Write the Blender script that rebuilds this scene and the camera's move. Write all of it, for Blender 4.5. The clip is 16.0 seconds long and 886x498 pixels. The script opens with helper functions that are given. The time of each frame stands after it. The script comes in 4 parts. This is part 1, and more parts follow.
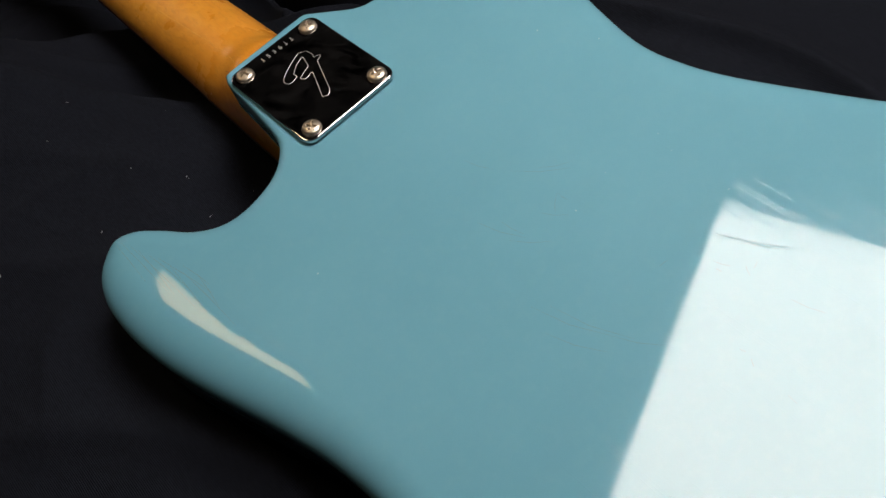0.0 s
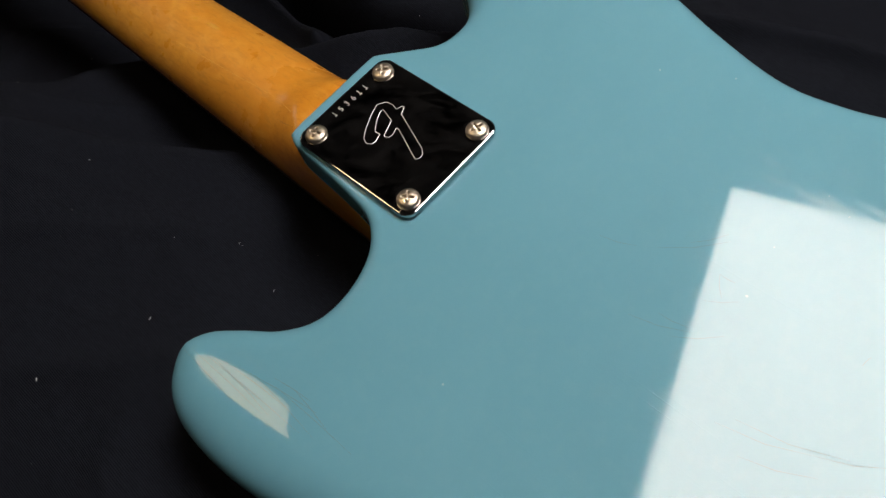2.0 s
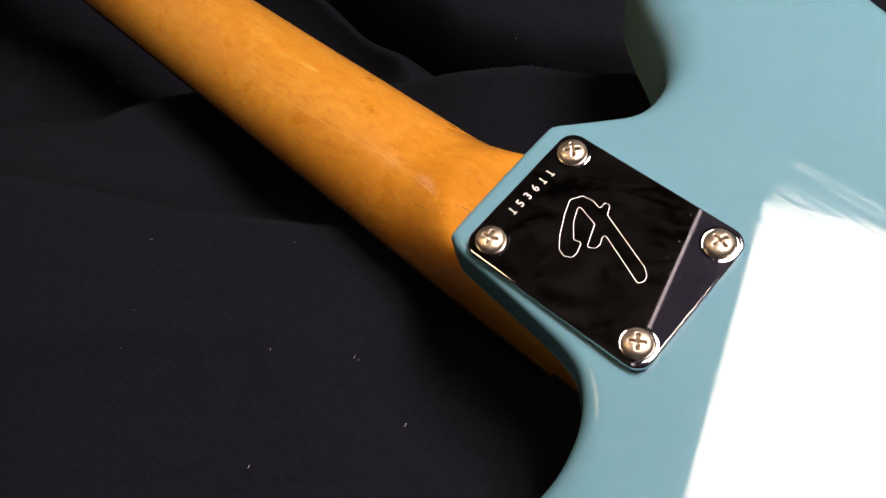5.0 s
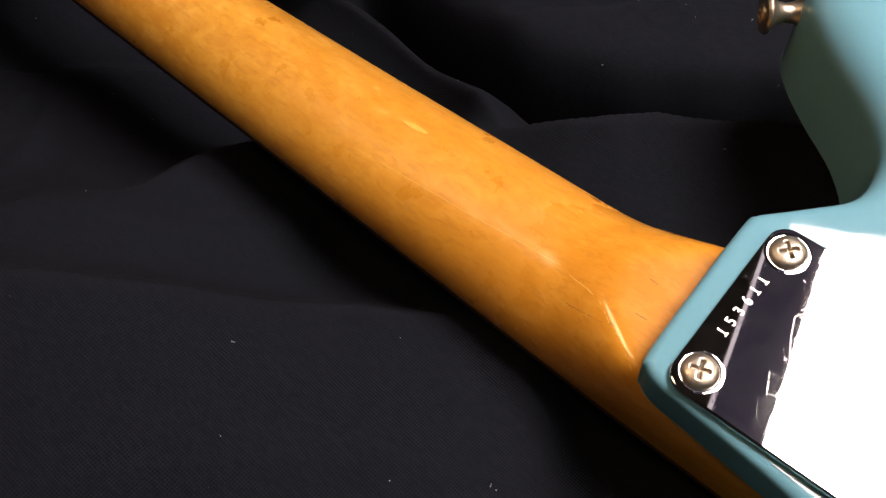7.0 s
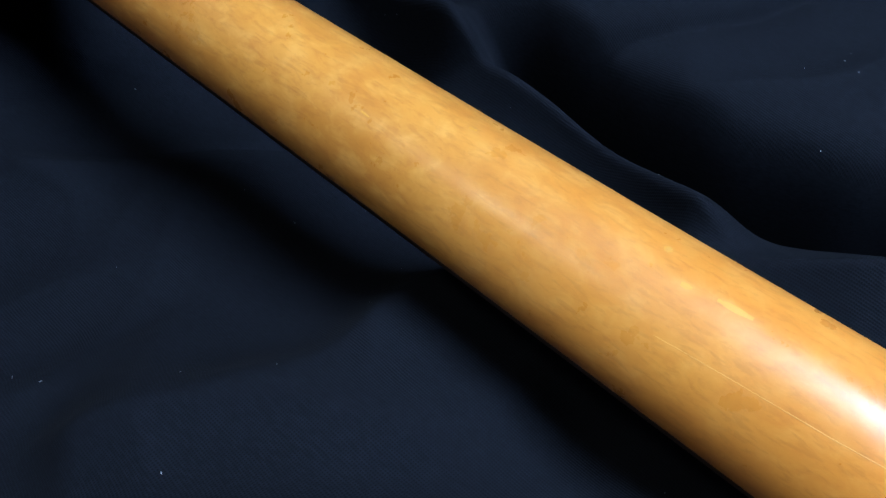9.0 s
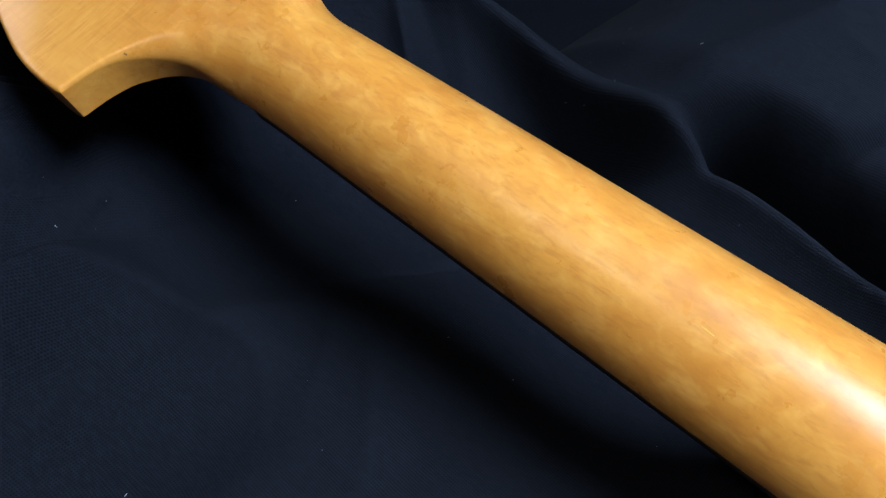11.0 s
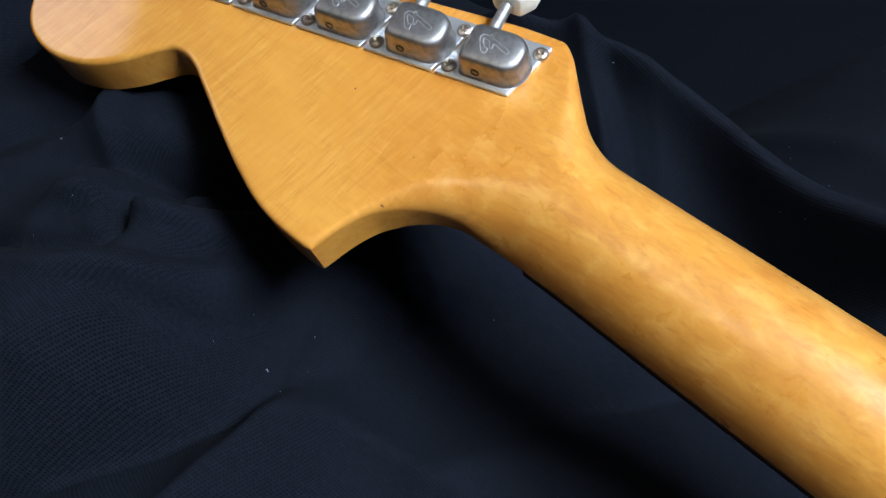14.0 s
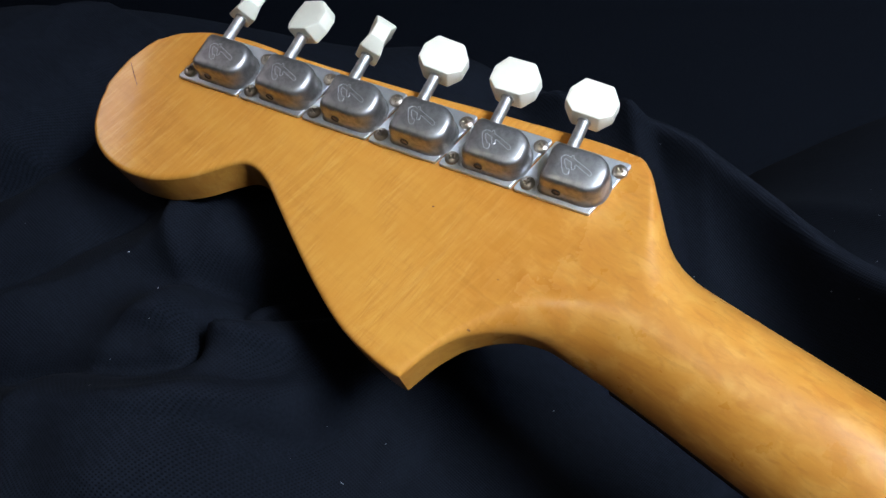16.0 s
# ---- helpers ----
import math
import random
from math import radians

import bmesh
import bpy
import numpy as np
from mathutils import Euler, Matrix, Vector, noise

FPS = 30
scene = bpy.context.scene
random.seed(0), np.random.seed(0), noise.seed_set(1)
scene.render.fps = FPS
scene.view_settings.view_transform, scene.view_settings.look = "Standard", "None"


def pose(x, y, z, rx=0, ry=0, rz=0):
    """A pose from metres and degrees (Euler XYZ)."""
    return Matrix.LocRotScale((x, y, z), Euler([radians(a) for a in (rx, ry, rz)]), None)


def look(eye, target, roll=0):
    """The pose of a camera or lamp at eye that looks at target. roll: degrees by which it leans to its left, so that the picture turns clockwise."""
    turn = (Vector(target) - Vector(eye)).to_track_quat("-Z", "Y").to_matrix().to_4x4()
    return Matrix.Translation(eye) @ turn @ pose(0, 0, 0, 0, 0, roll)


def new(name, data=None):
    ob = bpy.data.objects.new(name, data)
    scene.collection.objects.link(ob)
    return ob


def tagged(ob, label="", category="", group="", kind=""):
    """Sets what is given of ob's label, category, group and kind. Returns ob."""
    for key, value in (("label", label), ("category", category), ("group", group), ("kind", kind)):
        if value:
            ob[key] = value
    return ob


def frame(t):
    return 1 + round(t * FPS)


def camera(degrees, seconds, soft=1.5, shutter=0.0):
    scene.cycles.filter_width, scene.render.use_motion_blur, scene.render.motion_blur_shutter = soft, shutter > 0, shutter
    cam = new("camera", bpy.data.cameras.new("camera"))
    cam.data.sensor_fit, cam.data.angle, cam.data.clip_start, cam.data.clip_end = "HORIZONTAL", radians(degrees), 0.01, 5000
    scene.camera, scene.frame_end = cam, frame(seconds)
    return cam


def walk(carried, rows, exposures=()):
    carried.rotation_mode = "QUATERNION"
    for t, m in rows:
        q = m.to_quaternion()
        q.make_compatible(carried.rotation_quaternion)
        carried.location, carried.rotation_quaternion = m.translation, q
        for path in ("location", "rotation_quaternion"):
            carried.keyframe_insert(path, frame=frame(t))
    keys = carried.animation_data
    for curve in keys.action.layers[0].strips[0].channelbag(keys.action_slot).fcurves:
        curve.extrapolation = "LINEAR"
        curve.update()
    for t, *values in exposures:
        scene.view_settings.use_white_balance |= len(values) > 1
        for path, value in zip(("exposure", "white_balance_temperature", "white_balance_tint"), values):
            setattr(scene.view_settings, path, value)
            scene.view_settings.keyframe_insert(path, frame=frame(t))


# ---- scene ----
from mathutils import geometry
from mathutils.bvhtree import BVHTree

cam = camera(56.5, 16.0)
PATH = [
    (0, (-0.1029, -0.2646, 0.3139), (-0.0013, -0.0700, -0.0205), -19.03),
    (0.5, (-0.1004, -0.2420, 0.3102), (0.0044, -0.0517, -0.0257), -18.54),
    (1, (-0.0988, -0.2187, 0.3068), (0.0082, -0.0334, -0.0312), -18.34),
    (1.5, (-0.1013, -0.1969, 0.3032), (0.0071, -0.0153, -0.0363), -18.22),
    (2, (-0.1014, -0.1767, 0.3026), (0.0025, -0.0007, -0.0413), -19.37),
    (2.5, (-0.1020, -0.1650, 0.3017), (0.0013, 0.0082, -0.0437), -19.39),
    (3, (-0.1003, -0.1478, 0.2936), (0.0024, 0.0274, -0.0510), -19.47),
    (3.5, (-0.0921, -0.1227, 0.2839), (0.0124, 0.0525, -0.0601), -18.74),
    (6, (-0.0959, -0.0228, 0.2554), (0.0122, 0.1251, -0.1002), -14.05),
    (6.5, (-0.0941, -0.0025, 0.2485), (0.0153, 0.1446, -0.1070), -13.98),
    (7, (-0.0887, 0.0164, 0.2428), (0.0198, 0.1625, -0.1134), -14.50),
    (7.5, (-0.0871, 0.0375, 0.2389), (0.0205, 0.1806, -0.1188), -14.37),
    (8, (-0.0863, 0.0629, 0.2349), (0.0211, 0.2062, -0.1228), -14.90),
    (8.5, (-0.0820, 0.0940, 0.2265), (0.0212, 0.2384, -0.1320), -16.07),
    (9, (-0.0825, 0.1318, 0.2250), (0.0202, 0.2718, -0.1354), -15.51),
    (9.5, (-0.0801, 0.1632, 0.2201), (0.0178, 0.3058, -0.1406), -17.41),
    (10, (-0.0737, 0.1918, 0.2202), (0.0196, 0.3355, -0.1413), -19.05),
    (12.5, (-0.0787, 0.3062, 0.2073), (0.0142, 0.4464, -0.1557), -17.95),
    (13, (-0.0790, 0.3202, 0.2105), (0.0112, 0.4629, -0.1521), -18.64),
    (13.5, (-0.0781, 0.3317, 0.2127), (0.0082, 0.4775, -0.1497), -19.78),
    (14, (-0.0781, 0.3391, 0.2188), (0.0055, 0.4876, -0.1431), -20.57),
    (14.5, (-0.0747, 0.3444, 0.2232), (0.0067, 0.4944, -0.1386), -21.23),
    (15, (-0.0717, 0.3489, 0.2287), (0.0086, 0.5001, -0.1328), -21.73),
    (15.5, (-0.0715, 0.3595, 0.2349), (0.0116, 0.5123, -0.1253), -21.63),
    (16, (-0.0738, 0.3746, 0.2338), (0.0188, 0.5244, -0.1253), -19.61),
]
# stops, kelvin and tint along the clip
EXPOSURES = [(0, -0.65, 7100, 15), (2.5, -0.72, 7100, 15), (3.5, -0.3, 7200, 17), (6.0, -0.22, 8500, 33), (6.5, -0.15, 8700, 33), (7.0, 0.08, 7600, 24), (7.5, 0.12, 5150, 10), (8.0, 0.10, 4300, 10),
             (8.5, 0.0, 4400, 9), (9.0, 0.26, 4650, 7), (9.5, 0.48, 4750, 7), (10.0, 0.5, 4950, 8), (12.5, 0.6, 5050, 8), (13.5, 0.67, 5150, 8), (15.0, 0.68, 5200, 8), (15.5, 0.63, 5200, 8), (16.0, 0.36, 5200, 8)]
walk(cam, [(t, look(eye, target, roll)) for t, eye, target, roll in PATH], EXPOSURES)

# ---- world and light ----
world = bpy.data.worlds.new("world")
scene.world = world
world.use_nodes = True
world.node_tree.nodes["Background"].inputs[0].default_value = (0.05, 0.055, 0.065, 1)
world.node_tree.nodes["Background"].inputs[1].default_value = 0.12

ZB = 0.052      # back of the guitar body
ZF = 0.012      # front of the guitar body
HZ = 0.025      # back of the headstock
LAMP_CORNER, LAMP_TURN, LAMP_L, LAMP_W = (0.585, 0.106, 0.914), 20.0, 0.50, 0.32
LAMP_POWER, SMALL_POWER, STRIP_POWER = 43.0, 2.8, 22.0


# ---- materials ----
def nodes_of(name):
    m = bpy.data.materials.new(name)
    m.use_nodes = True
    nt = m.node_tree
    return m, nt, nt.nodes["Principled BSDF"]


def node(nt, kind, **values):
    n = nt.nodes.new(kind)
    for key, value in values.items():
        n.inputs[key].default_value = value
    return n


def coords(nt, scale=(1, 1, 1), turn=(0, 0, 0)):
    tc = nt.nodes.new("ShaderNodeTexCoord")
    mp = node(nt, "ShaderNodeMapping", Scale=tuple(1.0 / max(k, 1e-4) for k in scale), Rotation=turn)
    mp.vector_type = "TEXTURE"
    nt.links.new(tc.outputs["Object"], mp.inputs["Vector"])
    return mp.outputs["Vector"]


def noise_tex(nt, vec, scale, detail=4.0, rough=0.5, warp=0.0):
    n = node(nt, "ShaderNodeTexNoise", Scale=scale, Detail=detail, Roughness=rough, Distortion=warp)
    nt.links.new(vec, n.inputs["Vector"])
    return n.outputs["Fac"]


def ramp(nt, fac, stops):
    r = nt.nodes.new("ShaderNodeValToRGB")
    els = r.color_ramp.elements
    while len(els) < len(stops):
        els.new(0.5)
    for e, (p, c) in zip(els, stops):
        e.position = p
        e.color = (*c, 1) if len(c) == 3 else c
    nt.links.new(fac, r.inputs["Fac"])
    return r.outputs["Color"]


def grey(nt, fac, a, b, lo, hi):
    """Maps fac from lo..hi to a..b."""
    m = nt.nodes.new("ShaderNodeMapRange")
    for key, value in (("From Min", lo), ("From Max", hi), ("To Min", a), ("To Max", b)):
        m.inputs[key].default_value = value
    nt.links.new(fac, m.inputs["Value"])
    return m.outputs["Result"]


def mix(nt, fac, a, b, mode="MIX"):
    m = nt.nodes.new("ShaderNodeMix")
    m.data_type, m.blend_type = "RGBA", mode
    for sock, v in ((m.inputs[0], fac), (m.inputs[6], a), (m.inputs[7], b)):
        if isinstance(v, (int, float)):
            sock.default_value = v
        elif isinstance(v, tuple):
            sock.default_value = (*v, 1)
        else:
            nt.links.new(v, sock)
    return m.outputs[2]


def maths(nt, op, a, b=0.0):
    m = nt.nodes.new("ShaderNodeMath")
    m.operation = op
    for sock, v in ((m.inputs[0], a), (m.inputs[1], b)):
        if isinstance(v, (int, float)):
            sock.default_value = v
        else:
            nt.links.new(v, sock)
    return m.outputs[0]


def bump(nt, bs, height, strength=0.3, distance=0.001, sock="Normal", under=None):
    b = node(nt, "ShaderNodeBump", Strength=strength, Distance=distance)
    nt.links.new(height, b.inputs["Height"])
    if under:
        nt.links.new(under, b.inputs["Normal"])
    nt.links.new(b.outputs["Normal"], bs.inputs[sock])
    return b.outputs["Normal"]


def scratches(nt, turn, along, across, thresh):
    """Thin straight lines: a noise drawn out along one way, cut to its peaks."""
    v = coords(nt, (along, across, 1), (0, 0, turn))
    n = noise_tex(nt, v, 1.0, 2.0, 0.5)
    return grey(nt, n, 0.0, 1.0, thresh, thresh + 0.06)


def paint_material():
    m, nt, bs = nodes_of("sonic_blue_lacquer")
    big = noise_tex(nt, coords(nt), 9.0, 3.0, 0.5)
    fine = noise_tex(nt, coords(nt), 240.0, 3.0, 0.6)
    col = ramp(nt, big, [(0.3, (0.092, 0.256, 0.334)), (0.7, (0.107, 0.281, 0.361))])
    col = mix(nt, grey(nt, fine, 0.0, 0.12, 0.45, 0.75), col, (0.15, 0.31, 0.35))
    s3 = scratches(nt, radians(-71), 34.0, 1500.0, 0.69)
    s4 = scratches(nt, radians(-30), 60.0, 1700.0, 0.73)
    chips = grey(nt, noise_tex(nt, coords(nt), 260.0, 1.0, 0.4), 0.0, 0.6, 0.83, 0.86)
    lines = maths(nt, "ADD", s3, s4)
    col = mix(nt, chips, col, (0.30, 0.42, 0.44))
    nt.links.new(col, bs.inputs["Base Color"])
    bs.inputs["Roughness"].default_value = 0.55
    bs.inputs["Specular IOR Level"].default_value = 0.05
    bs.inputs["Coat Weight"].default_value = 1.0
    bs.inputs["Coat IOR"].default_value = 1.325
    smear = grey(nt, noise_tex(nt, coords(nt, (4, 22, 4), (0, 0, radians(84))), 6.0, 5.0, 0.6), 0.015, 0.06, 0.35, 0.75)
    nt.links.new(smear, bs.inputs["Coat Roughness"])
    wave = noise_tex(nt, coords(nt, (1, 1.0, 1)), 60.0, 2.0, 0.5)
    h = maths(nt, "SUBTRACT", maths(nt, "MULTIPLY", wave, 0.25), lines)
    h = maths(nt, "SUBTRACT", h, chips)
    bump(nt, bs, h, 0.03, 0.0002, "Coat Normal")
    return m


def wood_material(name):
    """Amber maple: grain along y, fine figure across it on the headstock, pores in short dashes, satin to glossy lacquer."""
    m, nt, bs = nodes_of(name)
    sep = nt.nodes.new("ShaderNodeSeparateXYZ")
    tc = nt.nodes.new("ShaderNodeTexCoord")
    nt.links.new(tc.outputs["Object"], sep.inputs[0])
    head = grey(nt, sep.outputs[1], 0.0, 1.0, 0.425, 0.458)
    shank = maths(nt, "SUBTRACT", 1.0, head)
    heel = grey(nt, sep.outputs[1], 1.0, 0.0, 0.054, 0.064)
    tone = noise_tex(nt, coords(nt, (1, 0.30, 1)), 42.0, 4.0, 0.55, 0.4)
    cloud = noise_tex(nt, coords(nt, (0.9, 0.55, 0.9)), 210.0, 3.0, 0.55, 0.5)
    pores = noise_tex(nt, coords(nt, (1, 0.075, 1)), 520.0, 2.0, 0.5, 0.3)
    where = noise_tex(nt, coords(nt, (1, 0.6, 1)), 60.0, 3.0, 0.6)
    fleck = noise_tex(nt, coords(nt, (1, 0.28, 1)), 560.0, 3.0, 0.6, 0.5)
    figure = noise_tex(nt, coords(nt, (0.11, 1, 0.3), (0, 0, radians(-6))), 520.0, 4.0, 0.68, 0.5)
    fine = noise_tex(nt, coords(nt, (0.05, 1, 0.2), (0, 0, radians(4))), 1500.0, 2.0, 0.6, 0.2)
    cross = noise_tex(nt, coords(nt, (1, 0.09, 1)), 620.0, 3.0, 0.6, 0.3)
    blotched = maths(nt, "ADD", maths(nt, "MULTIPLY", shank, 0.8), 0.2)
    col = ramp(nt, tone, [(0.3, (0.450, 0.180, 0.0185)), (0.7, (0.580, 0.272, 0.0360))])
    col = mix(nt, maths(nt, "MULTIPLY", grey(nt, cloud, 0.0, 0.46, 0.50, 0.68), blotched), col, (0.68, 0.365, 0.080))
    col = mix(nt, maths(nt, "MULTIPLY", grey(nt, cloud, 0.42, 0.0, 0.31, 0.47), blotched), col, (0.40, 0.145, 0.014))
    col = mix(nt, grey(nt, sep.outputs[1], 0.44, 0.0, 0.09, 0.23), col, (0.57, 0.192, 0.013))
    col = mix(nt, maths(nt, "MULTIPLY", grey(nt, fleck, 0.0, 0.34, 0.50, 0.66), shank), col, (0.34, 0.120, 0.014))
    dash = maths(nt, "MULTIPLY", grey(nt, pores, 0.0, 0.30, 0.59, 0.68), maths(nt, "MULTIPLY", grey(nt, where, 0.0, 1.0, 0.45, 0.62), grey(nt, sep.outputs[1], 0.25, 1.0, 0.12, 0.24)))
    col = mix(nt, maths(nt, "MULTIPLY", dash, maths(nt, "SUBTRACT", 1.0, maths(nt, "MULTIPLY", head, 0.75))), col, (0.26, 0.090, 0.012))
    patch = grey(nt, noise_tex(nt, coords(nt, (0.7, 1, 1), (0, 0, radians(20))), 48.0, 3.0, 0.6, 1.0), 0.15, 1.0, 0.36, 0.62)
    show = maths(nt, "MULTIPLY", head, patch)
    col = mix(nt, maths(nt, "MULTIPLY", grey(nt, figure, 0.0, 0.34, 0.48, 0.68), show), col, (0.70, 0.40, 0.110))
    col = mix(nt, maths(nt, "MULTIPLY", grey(nt, figure, 0.34, 0.0, 0.32, 0.47), show), col, (0.36, 0.140, 0.018))
    col = mix(nt, maths(nt, "MULTIPLY", grey(nt, fine, 0.0, 0.26, 0.50, 0.66), show), col, (0.34, 0.130, 0.018))
    col = mix(nt, maths(nt, "MULTIPLY", grey(nt, cross, 0.0, 0.22, 0.52, 0.68), show), col, (0.38, 0.150, 0.020))
    nt.links.new(col, bs.inputs["Base Color"])
    nt.links.new(grey(nt, tone, 0.34, 0.48, 0.3, 0.7), bs.inputs["Roughness"])
    bs.inputs["Specular IOR Level"].default_value = 0.12
    bs.inputs["Coat IOR"].default_value = 1.5
    satin = grey(nt, noise_tex(nt, coords(nt), 110.0, 4.0, 0.6), 0.10, 0.24, 0.35, 0.68)
    satin = maths(nt, "ADD", satin, grey(nt, sep.outputs[1], 0.0, 0.17, 0.066, 0.092))
    ends = maths(nt, "MAXIMUM", head, heel)
    nt.links.new(maths(nt, "ADD", maths(nt, "MULTIPLY", satin, maths(nt, "SUBTRACT", 1.0, ends)), maths(nt, "MULTIPLY", ends, 0.10)), bs.inputs["Coat Roughness"])
    nt.links.new(maths(nt, "ADD", maths(nt, "MULTIPLY", ends, 0.10), 0.85), bs.inputs["Coat Weight"])
    dent = noise_tex(nt, coords(nt), 45.0, 4.0, 0.55)
    bump(nt, bs, dent, 0.10, 0.0010, "Coat Normal")
    bump(nt, bs, maths(nt, "ADD", fleck, pores), 0.08, 0.0003)
    return m


def metal_material(name, color, rough, spread, scratch=0.0, dull=0.0, metallic=1.0, smudge=60.0, warp=0.0):
    """warp: twist of a thin bowed sheet, in radians a metre; it is filmed with smears."""
    m, nt, bs = nodes_of(name)
    bs.inputs["Metallic"].default_value = metallic
    blot = noise_tex(nt, coords(nt), smudge, 5.0, 0.65)
    dark = tuple(c * (1 - dull) for c in color)
    nt.links.new(mix(nt, grey(nt, blot, 0.0, 1.0, 0.42, 0.72), color, dark), bs.inputs["Base Color"])
    nt.links.new(grey(nt, blot, rough, rough + spread, 0.38, 0.75), bs.inputs["Roughness"])
    bent = None
    if warp:
        sep = nt.nodes.new("ShaderNodeSeparateXYZ")
        nt.links.new(coords(nt), sep.inputs[0])
        twist = maths(nt, "MULTIPLY", maths(nt, "MULTIPLY", sep.outputs[0], sep.outputs[1]), -warp)
        bow = maths(nt, "MULTIPLY", maths(nt, "MULTIPLY", sep.outputs[1], sep.outputs[1]), -0.46)
        bent = bump(nt, bs, maths(nt, "ADD", twist, bow), 1.0, 1.0)
        nt.links.new(grey(nt, noise_tex(nt, coords(nt, (1, 0.5, 1), (0, 0, 0.6)), 150.0, 6.0, 0.7, 0.6), 0.990, 1.0, 0.35, 0.60), bs.inputs["Metallic"])
    if scratch:
        lines = maths(nt, "ADD", scratches(nt, radians(24), 60.0, 2600.0, 0.70), scratches(nt, radians(-50), 90.0, 2200.0, 0.72))
        pits = grey(nt, noise_tex(nt, coords(nt), 900.0, 1.0, 0.5), 0.0, 1.0, 0.74, 0.8)
        bump(nt, bs, maths(nt, "ADD", maths(nt, "ADD", lines, pits), maths(nt, "MULTIPLY", noise_tex(nt, coords(nt), 40.0, 2.0), 0.3)), scratch, 0.0002, under=bent)
    return m


def plain_material(name, color, rough=0.5, vary=0.1, scale=80.0, relief=0.0):
    m, nt, bs = nodes_of(name)
    n = noise_tex(nt, coords(nt), scale, 4.0, 0.6)
    nt.links.new(mix(nt, n, tuple(c * (1 - vary) for c in color), tuple(min(1, c * (1 + vary)) for c in color)), bs.inputs["Base Color"])
    bs.inputs["Roughness"].default_value = rough
    if relief:
        bump(nt, bs, n, relief, 0.0005)
    return m


def cloth_material():
    m, nt, bs = nodes_of("black_twill_cloth")
    v = coords(nt, (1, 1, 1), (0, 0, radians(42)))
    sep = nt.nodes.new("ShaderNodeSeparateXYZ")
    nt.links.new(v, sep.inputs[0])
    face = nt.nodes.new("ShaderNodeSeparateXYZ")
    nt.links.new(nt.nodes.new("ShaderNodeNewGeometry").outputs["Normal"], face.inputs[0])
    wander = maths(nt, "MULTIPLY", noise_tex(nt, coords(nt), 45.0, 3.0, 0.6), 9.0)
    warp_x = maths(nt, "SINE", maths(nt, "ADD", wander, maths(nt, "MULTIPLY", sep.outputs[0], 5200.0)))
    warp_y = maths(nt, "SINE", maths(nt, "MULTIPLY", sep.outputs[1], 5200.0))
    flat = grey(nt, face.outputs[2], 0.0, 1.0, 0.30, 0.46)
    weave = maths(nt, "MULTIPLY", maths(nt, "MULTIPLY", warp_x, warp_y), flat)
    slub = noise_tex(nt, coords(nt, (1, 0.25, 1)), 900.0, 3.0, 0.6)
    blot = noise_tex(nt, coords(nt), 12.0, 4.0, 0.6)
    col = ramp(nt, blot, [(0.3, (0.0021, 0.0025, 0.0035)), (0.7, (0.0029, 0.0033, 0.0047))])
    thread = maths(nt, "MULTIPLY", grey(nt, weave, 1.0, 0.0, 0.05, 0.70), grey(nt, slub, 0.5, 1.0, 0.35, 0.65))
    col = mix(nt, thread, col, (0.0104, 0.0122, 0.0178))
    nt.links.new(col, bs.inputs["Base Color"])
    bs.inputs["Roughness"].default_value = 0.85
    bs.inputs["Specular IOR Level"].default_value = 0.02
    bs.inputs["Sheen Weight"].default_value = 0.004
    bs.inputs["Sheen Roughness"].default_value = 0.5
    low = bump(nt, bs, noise_tex(nt, coords(nt, (1, 1, 0.4)), 70.0, 3.0, 0.5), 0.06, 0.003)
    bump(nt, bs, maths(nt, "ADD", weave, maths(nt, "MULTIPLY", slub, 0.5)), 0.22, 0.0003, under=low)
    return m


def glow_material(name, color, strength, vary=0.0):
    m, nt, bs = nodes_of(name)
    nt.nodes.remove(bs)
    e = node(nt, "ShaderNodeEmission", Strength=strength)
    n = noise_tex(nt, coords(nt, (1, 6, 1)), 2.5, 2.0)
    nt.links.new(mix(nt, n, tuple(c * (1 - vary) for c in color), color), e.inputs["Color"])
    nt.links.new(e.outputs[0], nt.nodes["Material Output"].inputs["Surface"])
    return m


PAINT = paint_material()
NECK_WOOD = wood_material("amber_maple")
ROSEWOOD = plain_material("dark_rosewood", (0.050, 0.022, 0.012), 0.5, 0.35, 300.0, 0.2)
CHROME = metal_material("scratched_chrome", (0.62, 0.61, 0.63), 0.012, 0.03, 0.014, 0.10, smudge=380.0, warp=0.10)
ENGRAVING = metal_material("engraved_metal", (0.66, 0.66, 0.68), 0.42, 0.1)
SCREW_METAL = metal_material("aged_nickel", (0.52, 0.46, 0.38), 0.34, 0.16, 0.15, 0.30, smudge=400.0)
TUNER_METAL = metal_material("dull_nickel", (0.40, 0.385, 0.37), 0.43, 0.18, 0.25, 0.45, smudge=260.0)
TUNER_PLATE = metal_material("brushed_steel", (0.74, 0.76, 0.79), 0.42, 0.12, 0.20, 0.15, smudge=220.0)
SHAFT_METAL = metal_material("grey_shaft_metal", (0.50, 0.49, 0.47), 0.45, 0.15, 0.20, 0.3, smudge=300.0)
DARK_HOLE = plain_material("dark_recess", (0.02, 0.018, 0.016), 0.6)
KNOB = plain_material("cream_plastic", (0.80, 0.76, 0.62), 0.38, 0.05, 200.0, 0.05)
FELT = plain_material("grey_felt_washer", (0.10, 0.09, 0.08), 0.9)
CLOTH = cloth_material()
LINT = plain_material("pale_lint", (0.45, 0.45, 0.45), 0.9)
